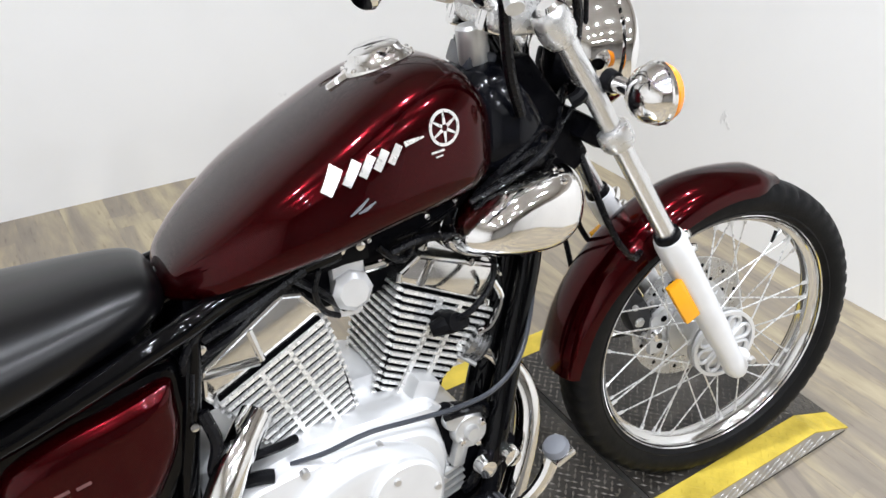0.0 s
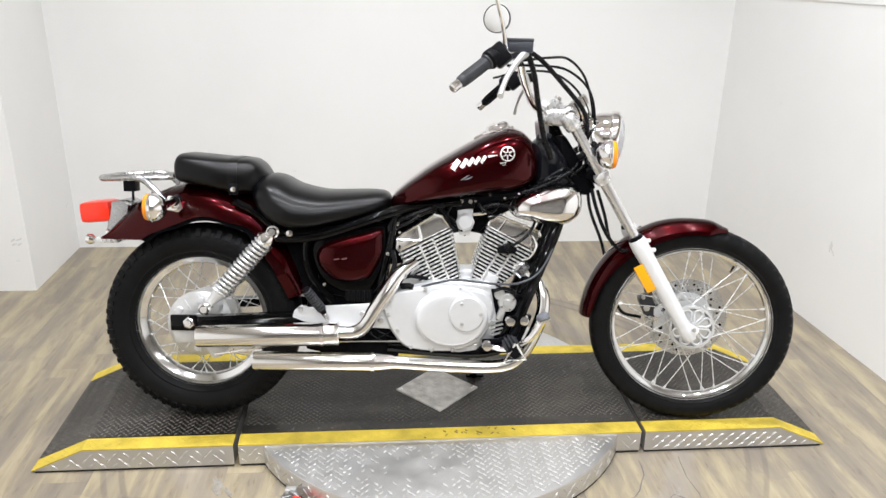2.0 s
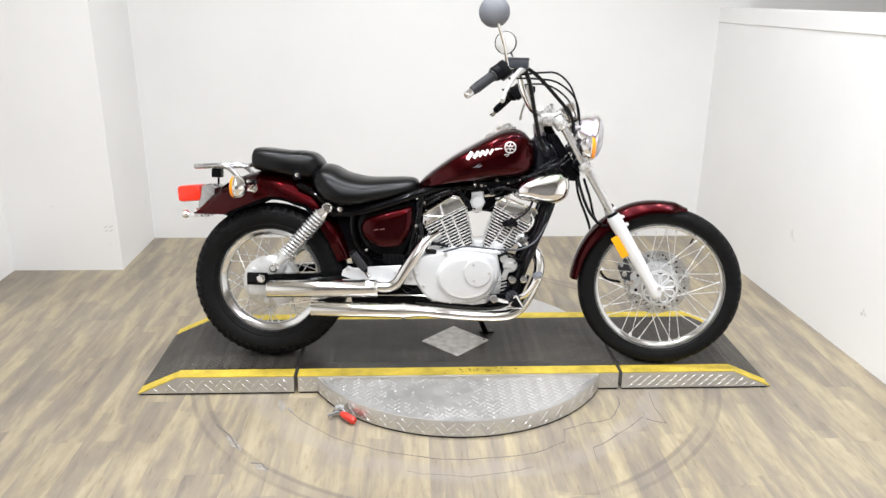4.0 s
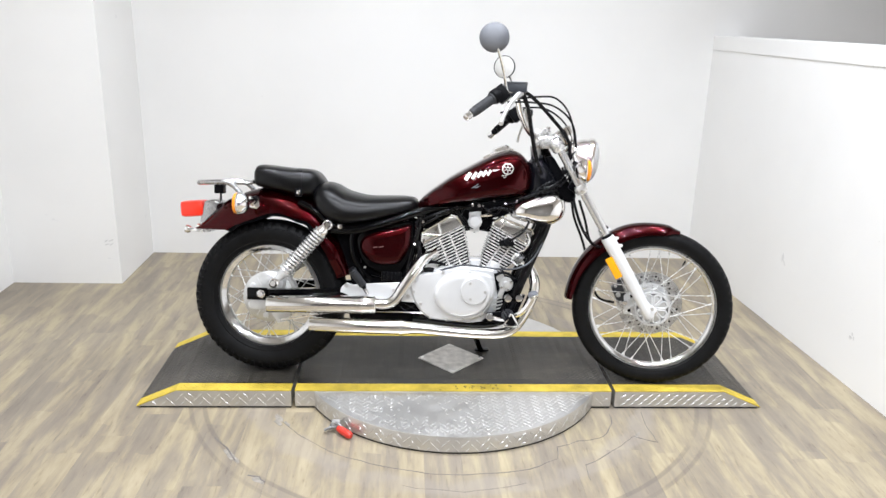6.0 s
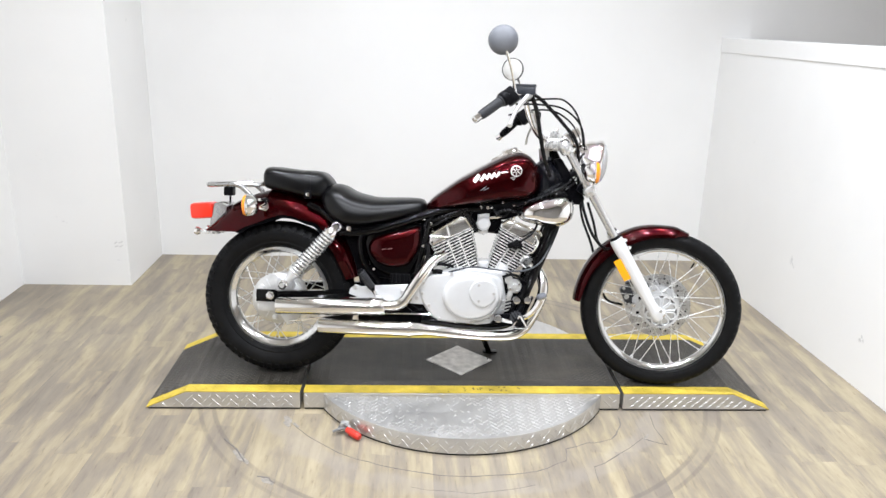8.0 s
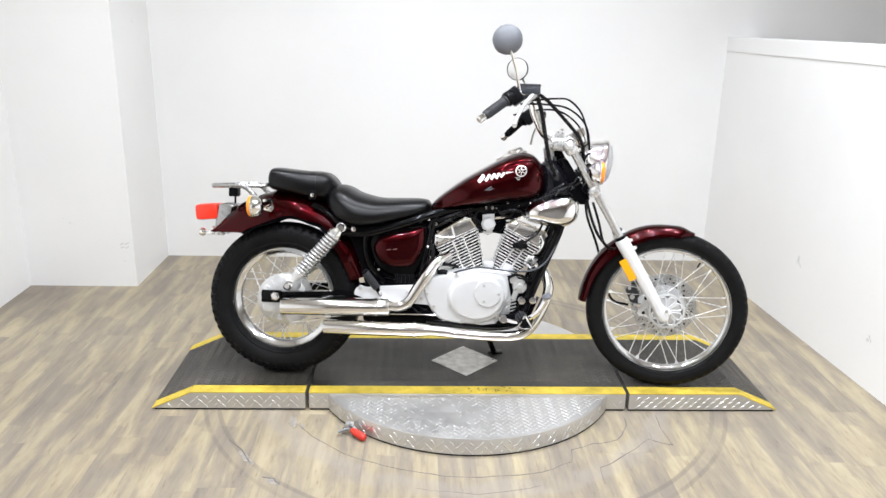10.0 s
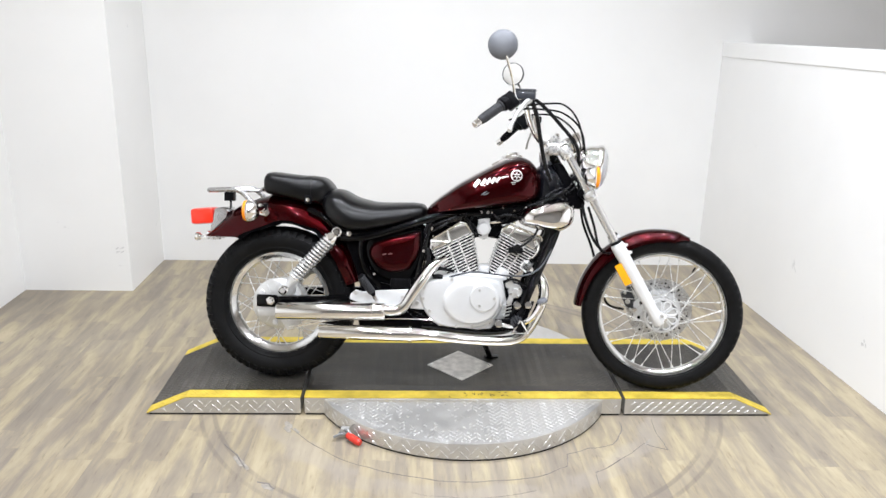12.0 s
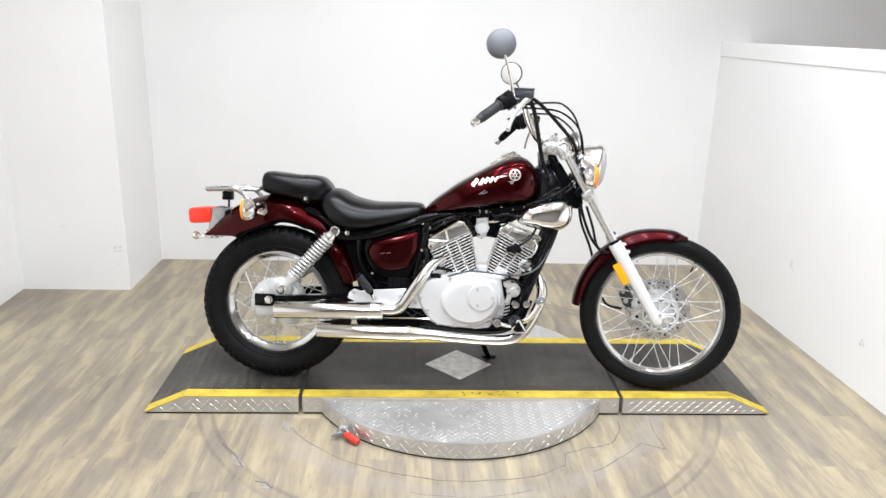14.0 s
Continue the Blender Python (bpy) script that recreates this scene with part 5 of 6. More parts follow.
# suspension, swing arm
for s in (-1, 1):
    part("swing_arm", tube([(-0.785, s * 0.125, 0.314), (-0.60, s * 0.122, 0.322), (-0.42, s * 0.112, 0.330), (-0.28, s * 0.10, 0.338)], 0.021, 4, 3), FRAME, bike, "black box-section swing arm")
    part("axle_plate", box((0.075, 0.012, 0.046), (-0.745, s * 0.143, 0.316), bevel=0.002), FRAME, bike)
    part("axle_bolt", lathe([(0, 0.018), (0.010, 0.018), (0.012, 0.012), (0.0165, 0.010), (0.0165, 0)], (-0.728, s * 0.148, 0.318), (0, s, 0), 6), CHROME, bike, "chrome rear axle bolt")
    p_top, p_bot = Vector((-0.484, s * 0.135, 0.584)), Vector((-0.682, s * 0.140, 0.359))
    ax = p_bot - p_top
    L = ax.length
    sh = part("shock_absorber", lathe([(0, 0.02), (0.012, 0.02), (0.012, L - 0.04), (0, L - 0.04)], p_top, ax, 16), STEEL_DARK, bike, "rear shock absorber with chrome coil spring")
    u = ax.normalized().orthogonal().normalized()
    w = ax.normalized().cross(u)
    turns = 15
    helix = [p_top + ax.normalized() * (0.035 + (L - 0.10) * k / (turns * 12)) + 0.0245 * (math.cos(2 * math.pi * k / 12) * u + math.sin(2 * math.pi * k / 12) * w) for k in range(turns * 12 + 1)]
    part("spring", tube(helix, 0.0044, 8, 1), SPRING, sh, "chrome coil spring")
    part("upper_cup", lathe([(0, 0.012), (0.018, 0.014), (0.026, 0.026), (0.027, 0.040), (0.022, 0.046), (0.012, 0.048)], p_top, ax, 24), CHROME, sh)
    part("lower_body", lathe([(0.012, L - 0.075), (0.026, L - 0.072), (0.026, L - 0.062), (0.018, L - 0.050), (0.013, L - 0.02), (0, L - 0.02)], p_top, ax, 24), ALU, sh)
    for p in (p_top, p_bot):
        part("mount_eye", lathe([(0, 0.026), (0.010, 0.026), (0.013, 0.020), (0.018, 0.016), (0.018, -0.012), (0, -0.012)], p, (0, s, 0), 20), CHROME, sh)
    part("peg_bracket", prism([(-0.436, 0.332), (-0.430, 0.352), (-0.41, 0.368), (-0.388, 0.356), (-0.33, 0.366), (-0.192, 0.376), (-0.145, 0.33), (-0.15, 0.300), (-0.23, 0.305), (-0.322, 0.305), (-0.40, 0.318)], *sorted((s * 0.118, s * 0.130)), 0.003), ALU, bike, "silver footrest bracket plate")
    for bx, bz in ((-0.412, 0.356), (-0.232, 0.345), (-0.178, 0.325)):
        part("bracket_bolt", lathe([(0, 0.006), (0.007, 0.006), (0.009, 0)], (bx, s * 0.130, bz), (0, s, 0), 6), STEEL, bike)
    pg = part("passenger_footrest", lathe([(0, -0.004), (0.011, -0.004), (0.013, 0.002), (0.013, 0.080), (0.010, 0.085), (0, 0.085)], (-0.388, s * 0.184, 0.426), (0.50, s * -0.25, -0.72), 16), PLASTIC, bike, "folded rubber passenger footrest")
    bm = bmesh.new()
    for k in range(9):
        lathe_into(bm, [(0.0125, 0.004 + 0.0084 * k), (0.0148, 0.0056 + 0.0084 * k), (0.0148, 0.0090 + 0.0084 * k), (0.0125, 0.0106 + 0.0084 * k)], (-0.388, s * 0.184, 0.426), (0.50, s * -0.25, -0.72), 16)
    part("footrest_rib", bm, GRIP, pg)
    part("footrest_pivot", tube([(-0.340, s * 0.165, 0.356), (-0.330, s * 0.148, 0.333)], [0.009, 0.008], 10, 1), CHROME, pg)

# engine
case = [(-0.165, 0.325), (-0.168, 0.405), (-0.10, 0.428), (-0.03, 0.440), (0.14, 0.440), (0.175, 0.40), (0.225, 0.36), (0.235, 0.29), (0.19, 0.245), (0.05, 0.228), (-0.10, 0.236)]
engine = part("engine", prism(case, -0.115, 0.115, 0.012), ALU, bike, "silver-painted V-twin crankcase")
cover_poly = [(-0.168, 0.33), (-0.170, 0.396), (-0.10, 0.420), (-0.02, 0.428), (0.075, 0.424), (0.130, 0.410), (0.152, 0.362), (0.128, 0.285), (0.085, 0.250), (0.015, 0.234), (-0.085, 0.240), (-0.128, 0.264)]
part("clutch_cover", dome(cover_poly, -0.110, -0.142, 5, 0.35, keep=0.80), ALU, engine, "smooth silver clutch cover")
part("cover_bulge", dome([(0.026 + 0.108 * math.cos(2 * math.pi * k / 20), 0.340 + 0.086 * math.sin(2 * math.pi * k / 20)) for k in range(20)], -0.138, -0.170, 8, 0.45, keep=0.66), ALU, engine)
part("clutch_plate", lathe([(0.051, 0), (0.051, 0.008), (0.047, 0.0125), (0.02, 0.014), (0, 0.014)], (0.069, -0.168, 0.358), (0, -1, 0), 40), ALU, engine, "round silver access cover")
for dx, dz in ((-0.015, 0.030), (-0.014, -0.029), (0.04, 0.0)):
    part("cover_screw", lathe([(0, 0.004), (0.0045, 0.0035), (0.0055, 0)], (0.069 + dx, -0.1805, 0.358 + dz), (0, -1, 0), 10), STEEL, engine)
for bx, bz in ((-0.157, 0.345), (-0.154, 0.385), (-0.09, 0.25), (-0.03, 0.242), (0.03, 0.243), (0.105, 0.272), (0.135, 0.33), (-0.05, 0.42), (-0.13, 0.30), (0.05, 0.42)):
    part("case_bolt", lathe([(0, 0.010), (0.0055, 0.009), (0.0068, 0.0)], (bx, -0.138, bz), (0, -1, 0), 10), STEEL, engine)
bm = box((0.085, 0.09, 0.04), (0.085, 0, 0.446), None, 0.012)
box_into(bm, (0.04, 0.05, 0.07), (0.135, -0.075, 0.428), turn_y(25), 0.01)
part("case_top", bm, ALU, engine)
# solid black block added to stand in for the dark between the cylinders
part("intake_shroud", prism([(0.035, 0.575), (0.02, 0.61), (0.03, 0.645), (0.12, 0.65), (0.14, 0.61), (0.11, 0.575)], -0.035, 0.06, 0.01), ENGINE_BLACK, engine, "black filler for the dark space between the cylinders")
# black block added behind the rear cylinder to keep that gap dark
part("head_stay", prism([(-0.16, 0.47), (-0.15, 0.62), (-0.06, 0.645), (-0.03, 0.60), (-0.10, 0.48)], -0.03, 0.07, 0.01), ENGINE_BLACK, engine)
# flat black plate on the case, imitating a shaded gap by its colour
part("front_recess", prism([(0.140, 0.420), (0.165, 0.422), (0.232, 0.40), (0.242, 0.30), (0.205, 0.262), (0.150, 0.262), (0.162, 0.34)], -0.1195, -0.10, 0.004), ENGINE_BLACK, engine, "black plate for the dark gap at the crankcase front")
bm = lathe([(0, 0.0), (0.024, 0), (0.027, -0.006), (0.027, -0.03)], (0.188, -0.134, 0.382), (0, -1, 0), 24)
lathe_into(bm, [(0, 0.010), (0.010, 0.009), (0.012, 0.0)], (0.188, -0.134, 0.382), (0, -1, 0), 16)
lathe_into(bm, [(0, 0.0), (0.014, 0), (0.016, -0.006), (0.016, -0.03)], (0.166, -0.132, 0.405), (0, -1, 0), 18)
box_into(bm, (0.020, 0.03, 0.046), (0.172, -0.118, 0.352), turn_y(18), 0.006)
part("oil_pump_housing", bm, ALU_RAW, engine, "small silver pump housing")
for bx, bz in ((0.172, 0.372), (0.205, 0.392), (0.196, 0.362)):
    part("pump_screw", lathe([(0, 0.006), (0.004, 0.005), (0.005, 0)], (bx, -0.134, bz), (0, -1, 0), 10), CHROME, engine)
part("oil_hose", tube([(0.150, -0.132, 0.418), (0.172, -0.146, 0.428), (0.200, -0.142, 0.420), (0.214, -0.13, 0.398)], 0.0055, 10), CABLE, engine)
part("oil_hose", tube([(0.214, -0.128, 0.345), (0.196, -0.140, 0.330), (0.186, -0.138, 0.305), (0.175, -0.128, 0.285)], 0.008, 10), CABLE, engine)
part("lower_bracket", prism([(0.10, 0.235), (0.13, 0.265), (0.19, 0.27), (0.24, 0.34), (0.262, 0.345), (0.23, 0.265), (0.20, 0.23)], -0.135, -0.095, 0.006), ENGINE_BLACK, bike, "black footrest mount")
for k in range(4):
    part("sump_fin", box((0.036, 0.03, 0.0045), (0.160, -0.112, 0.288 + 0.0125 * k), turn_y(-16)), ALU_RAW, engine)


def cylinder(base, tilt, name, label, wide, foot, deep=0.0):
    """A finned cylinder; tilt: degrees forward; wide: width at foot and top; foot: sideways shift of the lowest fins."""
    m = Matrix.Translation(base) @ Matrix.Rotation(radians(tilt), 4, "Y")
    ob = part(name, lathe([(0.046, -0.03), (0.046, 0.14), (0, 0.14)], axis=(0, 0, 1), segs=32), ENGINE_BLACK, bike, label)
    ob.matrix_basis = m
    # black core close behind the fin edges, added to darken the gaps
    part("barrel", loft([[Vector((dx + sx * w, sy * dp, z)) for sx, sy in ((-1, -1), (1, -1), (1, 1), (-1, 1))] for w, dp, z, dx in ((wide[0] / 2 - 0.008, 0.066 - deep, -0.028, foot), ((wide[0] + wide[1]) / 4 - 0.008, 0.079 - deep, 0.045, foot / 2), (wide[1] / 2 - 0.009, 0.079 - deep, 0.143, 0))]), ENGINE_BLACK, ob, "", False)
    n = 16
    for k in range(n):
        t = k / (n - 1)
        w = wide[0] + (wide[1] - wide[0]) * t
        d = 0.072 + 0.014 * min(1, t * 2) - deep
        bm = box((w, 2 * d, 0.0046), (foot * (1 - t), 0, -0.026 + 0.0111 * k))
        vs = [e for e in bm.edges if abs((e.verts[0].co - e.verts[1].co).z) > 0.002]
        bmesh.ops.bevel(bm, geom=vs, offset=0.008, segments=3, affect="EDGES")
        part("fin", bm, FIN_EDGE, ob)
    for fx in (-wide[0] * 0.18, wide[0] * 0.22):
        part("fin_bridge", box((0.0062, 0.006, 0.160), (fx + foot / 2, -0.083 + deep, 0.058), turn_y(math.degrees(math.atan2(-foot, 0.166)))), FIN_EDGE, ob)
    return ob


rear_cyl = cylinder((0.012, 0, 0.425), -27, "rear_cylinder", "finned rear cylinder with polished fin edges", (0.106, 0.174), -0.013)
front_cyl = cylinder((0.139, 0, 0.428), 27, "front_cylinder", "finned front cylinder with polished fin edges", (0.082, 0.168), -0.015, 0.014)


def head_cover(cyl, sgn, y=-0.077):
    bm = prism([(-0.086, 0.145), (-0.088, 0.160), (-0.070, 0.192), (0.060, 0.206), (0.080, 0.190), (0.088, 0.145)], y + 0.003, 0.086, 0.006, 2)
    part("head_cover", bm, COVER_CHROME, cyl, "chrome head cover")
    # raised polished frame and ribs on the recessed side of the cover
    ring = [(-0.084, 0.150), (-0.086, 0.161), (-0.068, 0.189), (0.058, 0.202), (0.077, 0.187), (0.084, 0.150)]
    for (x0, z0), (x1, z1) in zip(ring, ring[1:]):
        part("head_frame", tube([(x0, y, z0), (x1, y, z1)], 0.0042, 8, 1), RIM, cyl)
    for (x0, z0), (x1, z1) in ((((-0.074, 0.184), (-0.012, 0.150)), ((0.003, 0.194), (-0.008, 0.150))) if sgn < 0 else (((-0.046, 0.192), (-0.050, 0.150)),)):
        part("head_rib", tube([(x0, y, z0), (x1, y, z1)], 0.0046, 8, 1), RIM, cyl)
    for x in (-0.06, 0.062):
        part("head_nut", lathe([(0, 0.012), (0.008, 0.011), (0.010, 0)], (x, y + 0.017, 0.196), (0, 0, 1), 8), CHROME, cyl)


head_cover(rear_cyl, -1)
head_cover(front_cyl, 1, -0.063)
part("spark_plug_cap", lathe([(0, 0.03), (0.013, 0.028), (0.015, 0.01), (0.012, -0.02), (0, -0.02)], (0.184, -0.082, 0.535), (0.25, -1, 0.25), 16), PLASTIC, bike, "black spark plug cap")
part("plug_lead", tube([(0.188, -0.106, 0.542), (0.215, -0.112, 0.556), (0.25, -0.105, 0.585), (0.275, -0.07, 0.63)], 0.0045, 8), CABLE, bike)
part("plug_boot", tube([(0.160, -0.090, 0.530), (0.184, -0.096, 0.535), (0.212, -0.092, 0.530)], [0.010, 0.015, 0.010], 10), PLASTIC, bike)
part("plug_lead", tube([(-0.01, -0.08, 0.65), (0.02, -0.075, 0.622), (0.045, -0.065, 0.595), (0.066, -0.05, 0.57)], 0.006, 8), CABLE, bike)
part("head_pipe", tube([(0.262, -0.085, 0.575), (0.272, -0.09, 0.545), (0.255, -0.09, 0.51), (0.235, -0.085, 0.50)], 0.0045, 8), CHROME, bike)
# carburettor
bm = box((0.046, 0.045, 0.065), (0.064, -0.046, 0.628), None, 0.009)
box_into(bm, (0.036, 0.04, 0.04), (0.064, -0.043, 0.588), None, 0.010)
carb = part("carburettor", bm, ALU, bike, "silver carburettor body")
part("carb_face", lathe([(0.028, 0), (0.028, 0.008), (0.020, 0.015), (0, 0.016)], (0.064, -0.066, 0.610), (0, -1, 0), 8), ALU, carb)
part("carb_bracket", box((0.052, 0.012, 0.034), (0.064, -0.072, 0.666), bevel=0.003), PLASTIC, carb)
for dx in (-0.012, 0.014):
    part("bracket_screw", lathe([(0, 0.006), (0.006, 0.005), (0.0075, 0)], (0.064 + dx, -0.078, 0.671), (0, -1, 0), 12), CHROME, carb)
part("intake", tube([(-0.03, 0, 0.58), (0.064, 0, 0.60), (0.17, 0, 0.585)], 0.028, 14), ENGINE_BLACK, bike)
part("choke_link", tube([(0.086, -0.066, 0.632), (0.112, -0.070, 0.635), (0.134, -0.066, 0.640)], 0.006, 8), CHROME, carb)
# chrome air box
air = [(0.300 + (x - 0.300) * 1.03, 0.668 + (z - 0.668) * 1.03) for x, z in [(0.196, 0.656), (0.210, 0.682), (0.252, 0.706), (0.310, 0.722), (0.360, 0.727), (0.390, 0.711), (0.400, 0.675), (0.390, 0.637), (0.354, 0.612), (0.300, 0.610), (0.246, 0.619), (0.206, 0.633)]]
part("air_box", dome(air, -0.070, -0.148, 12, 0.50, keep=0.06), CHROME, bike, "chrome teardrop air box")
part("air_box_band", dome([(0.30 + (x - 0.30) * 1.015, 0.668 + (z - 0.668) * 1.02) for x, z in air], -0.035, -0.078, 3, 0.15, keep=0.92), CHROME, bike)

# exhausts
SIL, SIL_AXIS = (-0.700, -0.172, 0.2835), (1, 0.03, 0.022)
mu = part("upper_silencer", lathe([(0, 0.006), (0.018, 0.006), (0.020, 0.0), (0.0305, 0.0), (0.0320, 0.004), (0.0330, 0.20), (0.0340, 0.34), (0.0340, 0.398), (0.0320, 0.405), (0.0, 0.406)], SIL, SIL_AXIS, 40), EXHAUST, bike, "chrome upper silencer")
part("clamp_band", lathe([(0.0340, 0.350), (0.0362, 0.351), (0.0362, 0.359), (0.0340, 0.360)], SIL, SIL_AXIS, 40), CHROME, mu)
part("seam_bead", lathe([(0.0336, 0.394), (0.0352, 0.396), (0.0352, 0.401), (0.0334, 0.403)], SIL, SIL_AXIS, 40), CHROME, mu)
part("chain_adjuster", box((0.062, 0.010, 0.040), (-0.744, -0.136, 0.275), None, 0.004), ALU_RAW, bike, "dull silver axle adjuster")
part("upper_header", tube([(-0.31, -0.160, 0.298), (-0.262, -0.158, 0.296), (-0.228, -0.156, 0.312), (-0.195, -0.152, 0.362), (-0.158, -0.145, 0.418), (-0.125, -0.125, 0.462), (-0.085, -0.085, 0.488)], 0.0215, 16), EXHAUST, bike, "chrome rear header pipe")
ml = part("lower_silencer", lathe([(0, 0.006), (0.014, 0.006), (0.016, 0.0), (0.0265, 0.0), (0.0275, 0.004), (0.0275, 0.33), (0.026, 0.36), (0.021, 0.40), (0, 0.40)], (-0.540, -0.170, 0.2125), (1, 0.0, 0.0), 32), EXHAUST, bike, "chrome lower silencer")
part("clamp_band", lathe([(0.0275, 0.335), (0.0303, 0.336), (0.0303, 0.346), (0.0275, 0.347)], (-0.540, -0.170, 0.2125), (1, 0, 0), 32), CHROME, ml)
part("lower_header", tube([(-0.16, -0.170, 0.2125), (-0.10, -0.165, 0.208), (-0.02, -0.155, 0.200), (0.11, -0.148, 0.194), (0.185, -0.145, 0.200), (0.228, -0.14, 0.225), (0.262, -0.13, 0.275), (0.292, -0.115, 0.345), (0.296, -0.10, 0.395), (0.278, -0.08, 0.435), (0.245, -0.06, 0.465), (0.22, -0.05, 0.485)], 0.0195, 16), EXHAUST, bike, "chrome front header pipe")
FLANGE, FLANGE_AXIS = Vector((0.243, -0.062, 0.470)), Vector((-0.62, 0.25, 0.55))
fl = part("exhaust_flange", lathe([(0.020, -0.010), (0.027, -0.010), (0.029, -0.006), (0.024, -0.003), (0.029, 0.000), (0.024, 0.003), (0.029, 0.006), (0.032, 0.010), (0.032, 0.018), (0.020, 0.020)], FLANGE, FLANGE_AXIS, 24), RACK, bike, "ribbed cast exhaust flange")
fu = FLANGE_AXIS.normalized().orthogonal().normalized()
for sgn in (-1, 1):
    part("flange_stud", tube([FLANGE + sgn * 0.030 * fu - FLANGE_AXIS * 0.012, FLANGE + sgn * 0.030 * fu + FLANGE_AXIS * 0.026], 0.0036, 8, 1), ALU_RAW, fl)
part("engine_cable", tube([(-0.06, -0.12, 0.425), (-0.02, -0.142, 0.440), (0.035, -0.15, 0.452), (0.10, -0.15, 0.446), (0.16, -0.15, 0.441), (0.22, -0.145, 0.444), (0.272, -0.13, 0.468), (0.310, -0.105, 0.520), (0.340, -0.075, 0.590), (0.358, -0.055, 0.65)], 0.0034, 8), GREY_BOX, bike)

# rider footrest, brake pedal, side stand
bm = tube([(0.222, -0.105, 0.345), (0.218, -0.135, 0.318), (0.205, -0.148, 0.290), (0.192, -0.155, 0.275)], [0.011, 0.013, 0.013, 0.011], 12)
box_into(bm, (0.018, 0.024, 0.024), (0.226, -0.118, 0.345), turn_y(25), 0.006)
part("footrest_mount", bm, ENGINE_BLACK, bike, "black cast footrest mount")
PEG, PEG_AXIS = (0.192, -0.158, 0.276), Vector((0.16, -1, -0.16))
fp = part("rider_footrest", lathe([(0, -0.004), (0.016, -0.004), (0.020, 0.004), (0.0215, 0.074), (0.017, 0.082), (0, 0.082)], PEG, PEG_AXIS, 14), PLASTIC, bike, "black ribbed rubber rider footrest")
for k in range(12):
    a = 2 * math.pi * k / 12
    pu = PEG_AXIS.normalized().orthogonal().normalized()
    pw = PEG_AXIS.normalized().cross(pu)
    p0 = Vector(PEG) + PEG_AXIS.normalized() * 0.008 + 0.0205 * (math.cos(a) * pu + math.sin(a) * pw)
    part("rubber_rib", tube([p0, p0 + PEG_AXIS.normalized() * 0.066], 0.0026, 6, 1), GRIP, fp)
p_end = Vector(PEG) + PEG_AXIS.normalized() * 0.084
part("footrest_end", tube([p_end + Vector((0.033 * math.cos(a), 0.004, 0.030 * math.sin(a) - 0.004)) for a in (math.pi / 2, math.pi * 7 / 6, math.pi * 11 / 6, math.pi / 2)], 0.0052, 8, 1), CHROME, fp, "chrome triangular end loop")
part("footrest_arm", tube([(0.12, -0.13, 0.262), (0.17, -0.15, 0.272), (0.192, -0.17, 0.290)], 0.011, 10), ENGINE_BLACK, fp)
bp = part("brake_pedal", tube([(0.13, -0.155, 0.262), (0.18, -0.175, 0.256), (0.235, -0.19, 0.282), (0.264, -0.196, 0.312), (0.281, -0.196, 0.344)], [0.008, 0.008, 0.009, 0.010, 0.012], 10), CHROME, bike, "chrome rear brake pedal")
part("pedal_plate", box((0.034, 0.046, 0.010), (0.285, -0.199, 0.352), turn_y(-22), 0.004), RIM, bp)
part("pedal_pad", lathe([(0, 0.012), (0.010, 0.0115), (0.016, 0.009), (0.019, 0.004), (0.019, -0.003)], (0.283, -0.200, 0.357), (-0.38, -0.1, 0.92), 20), MIRROR_BACK, bp, "grey rubber pedal pad")
part("pedal_pivot", lathe([(0, 0.015), (0.013, 0.014), (0.016, 0)], (0.13, -0.16, 0.262), (0, -1, 0), 16), CHROME, bp)
for bx, bz in ((0.236, 0.336), (0.196, 0.333)):
    part("mount_bolt", lathe([(0, 0.02), (0.013, 0.018), (0.015, 0.0)], (bx, -0.146, bz), (0, -1, 0), 16), CHROME, bike)
part("linkage_rod", tube([(-0.215, -0.112, 0.338), (-0.15, -0.114, 0.312), (-0.085, -0.116, 0.286)], 0.0065, 8), RACK, bike, "grey linkage rod behind the header pipe")
for pts in ([(-0.20, -0.118, 0.262), (-0.16, -0.122, 0.285), (-0.125, -0.120, 0.312)], [(-0.205, -0.118, 0.300), (-0.165, -0.122, 0.280), (-0.12, -0.120, 0.262)], [(-0.24, -0.115, 0.315), (-0.20, -0.120, 0.275), (-0.15, -0.118, 0.252)]):
    part("wire", tube(pts, 0.0024, 6), CABLE, bike)
part("brake_rod", tube([(-0.665, -0.12, 0.215), (-0.45, -0.13, 0.25), (-0.20, -0.13, 0.262), (0.10, -0.125, 0.258)], 0.004, 8), CHROME, bike)
part("drum_lever", prism([(-0.70, 0.235), (-0.69, 0.27), (-0.655, 0.27), (-0.60, 0.262), (-0.65, 0.205), (-0.675, 0.198)], -0.105, -0.098, 0.002), ALU, bike, "silver brake lever plate")
part("side_stand", tube([(0.05, 0.085, 0.235), (0.075, 0.14, 0.15), (0.115, 0.225, 0.045)], 0.011, 10), FRAME, bike, "black side stand")
part("side_stand_foot", box((0.06, 0.03, 0.006), (0.118, 0.231, 0.050), Matrix.Rotation(radians(12), 3, "X"), 0.002), FRAME, bike)

# tank marks: plain silver shapes
def side_y(ring, z):
    side = sorted((v for v in ring if v.y < 0), key=lambda v: v.z)
    for a, b in zip(side, side[1:]):
        if a.z <= z <= b.z:
            return a.y + (b.y - a.y) * (z - a.z) / max(1e-6, b.z - a.z)
    return side[-1].y


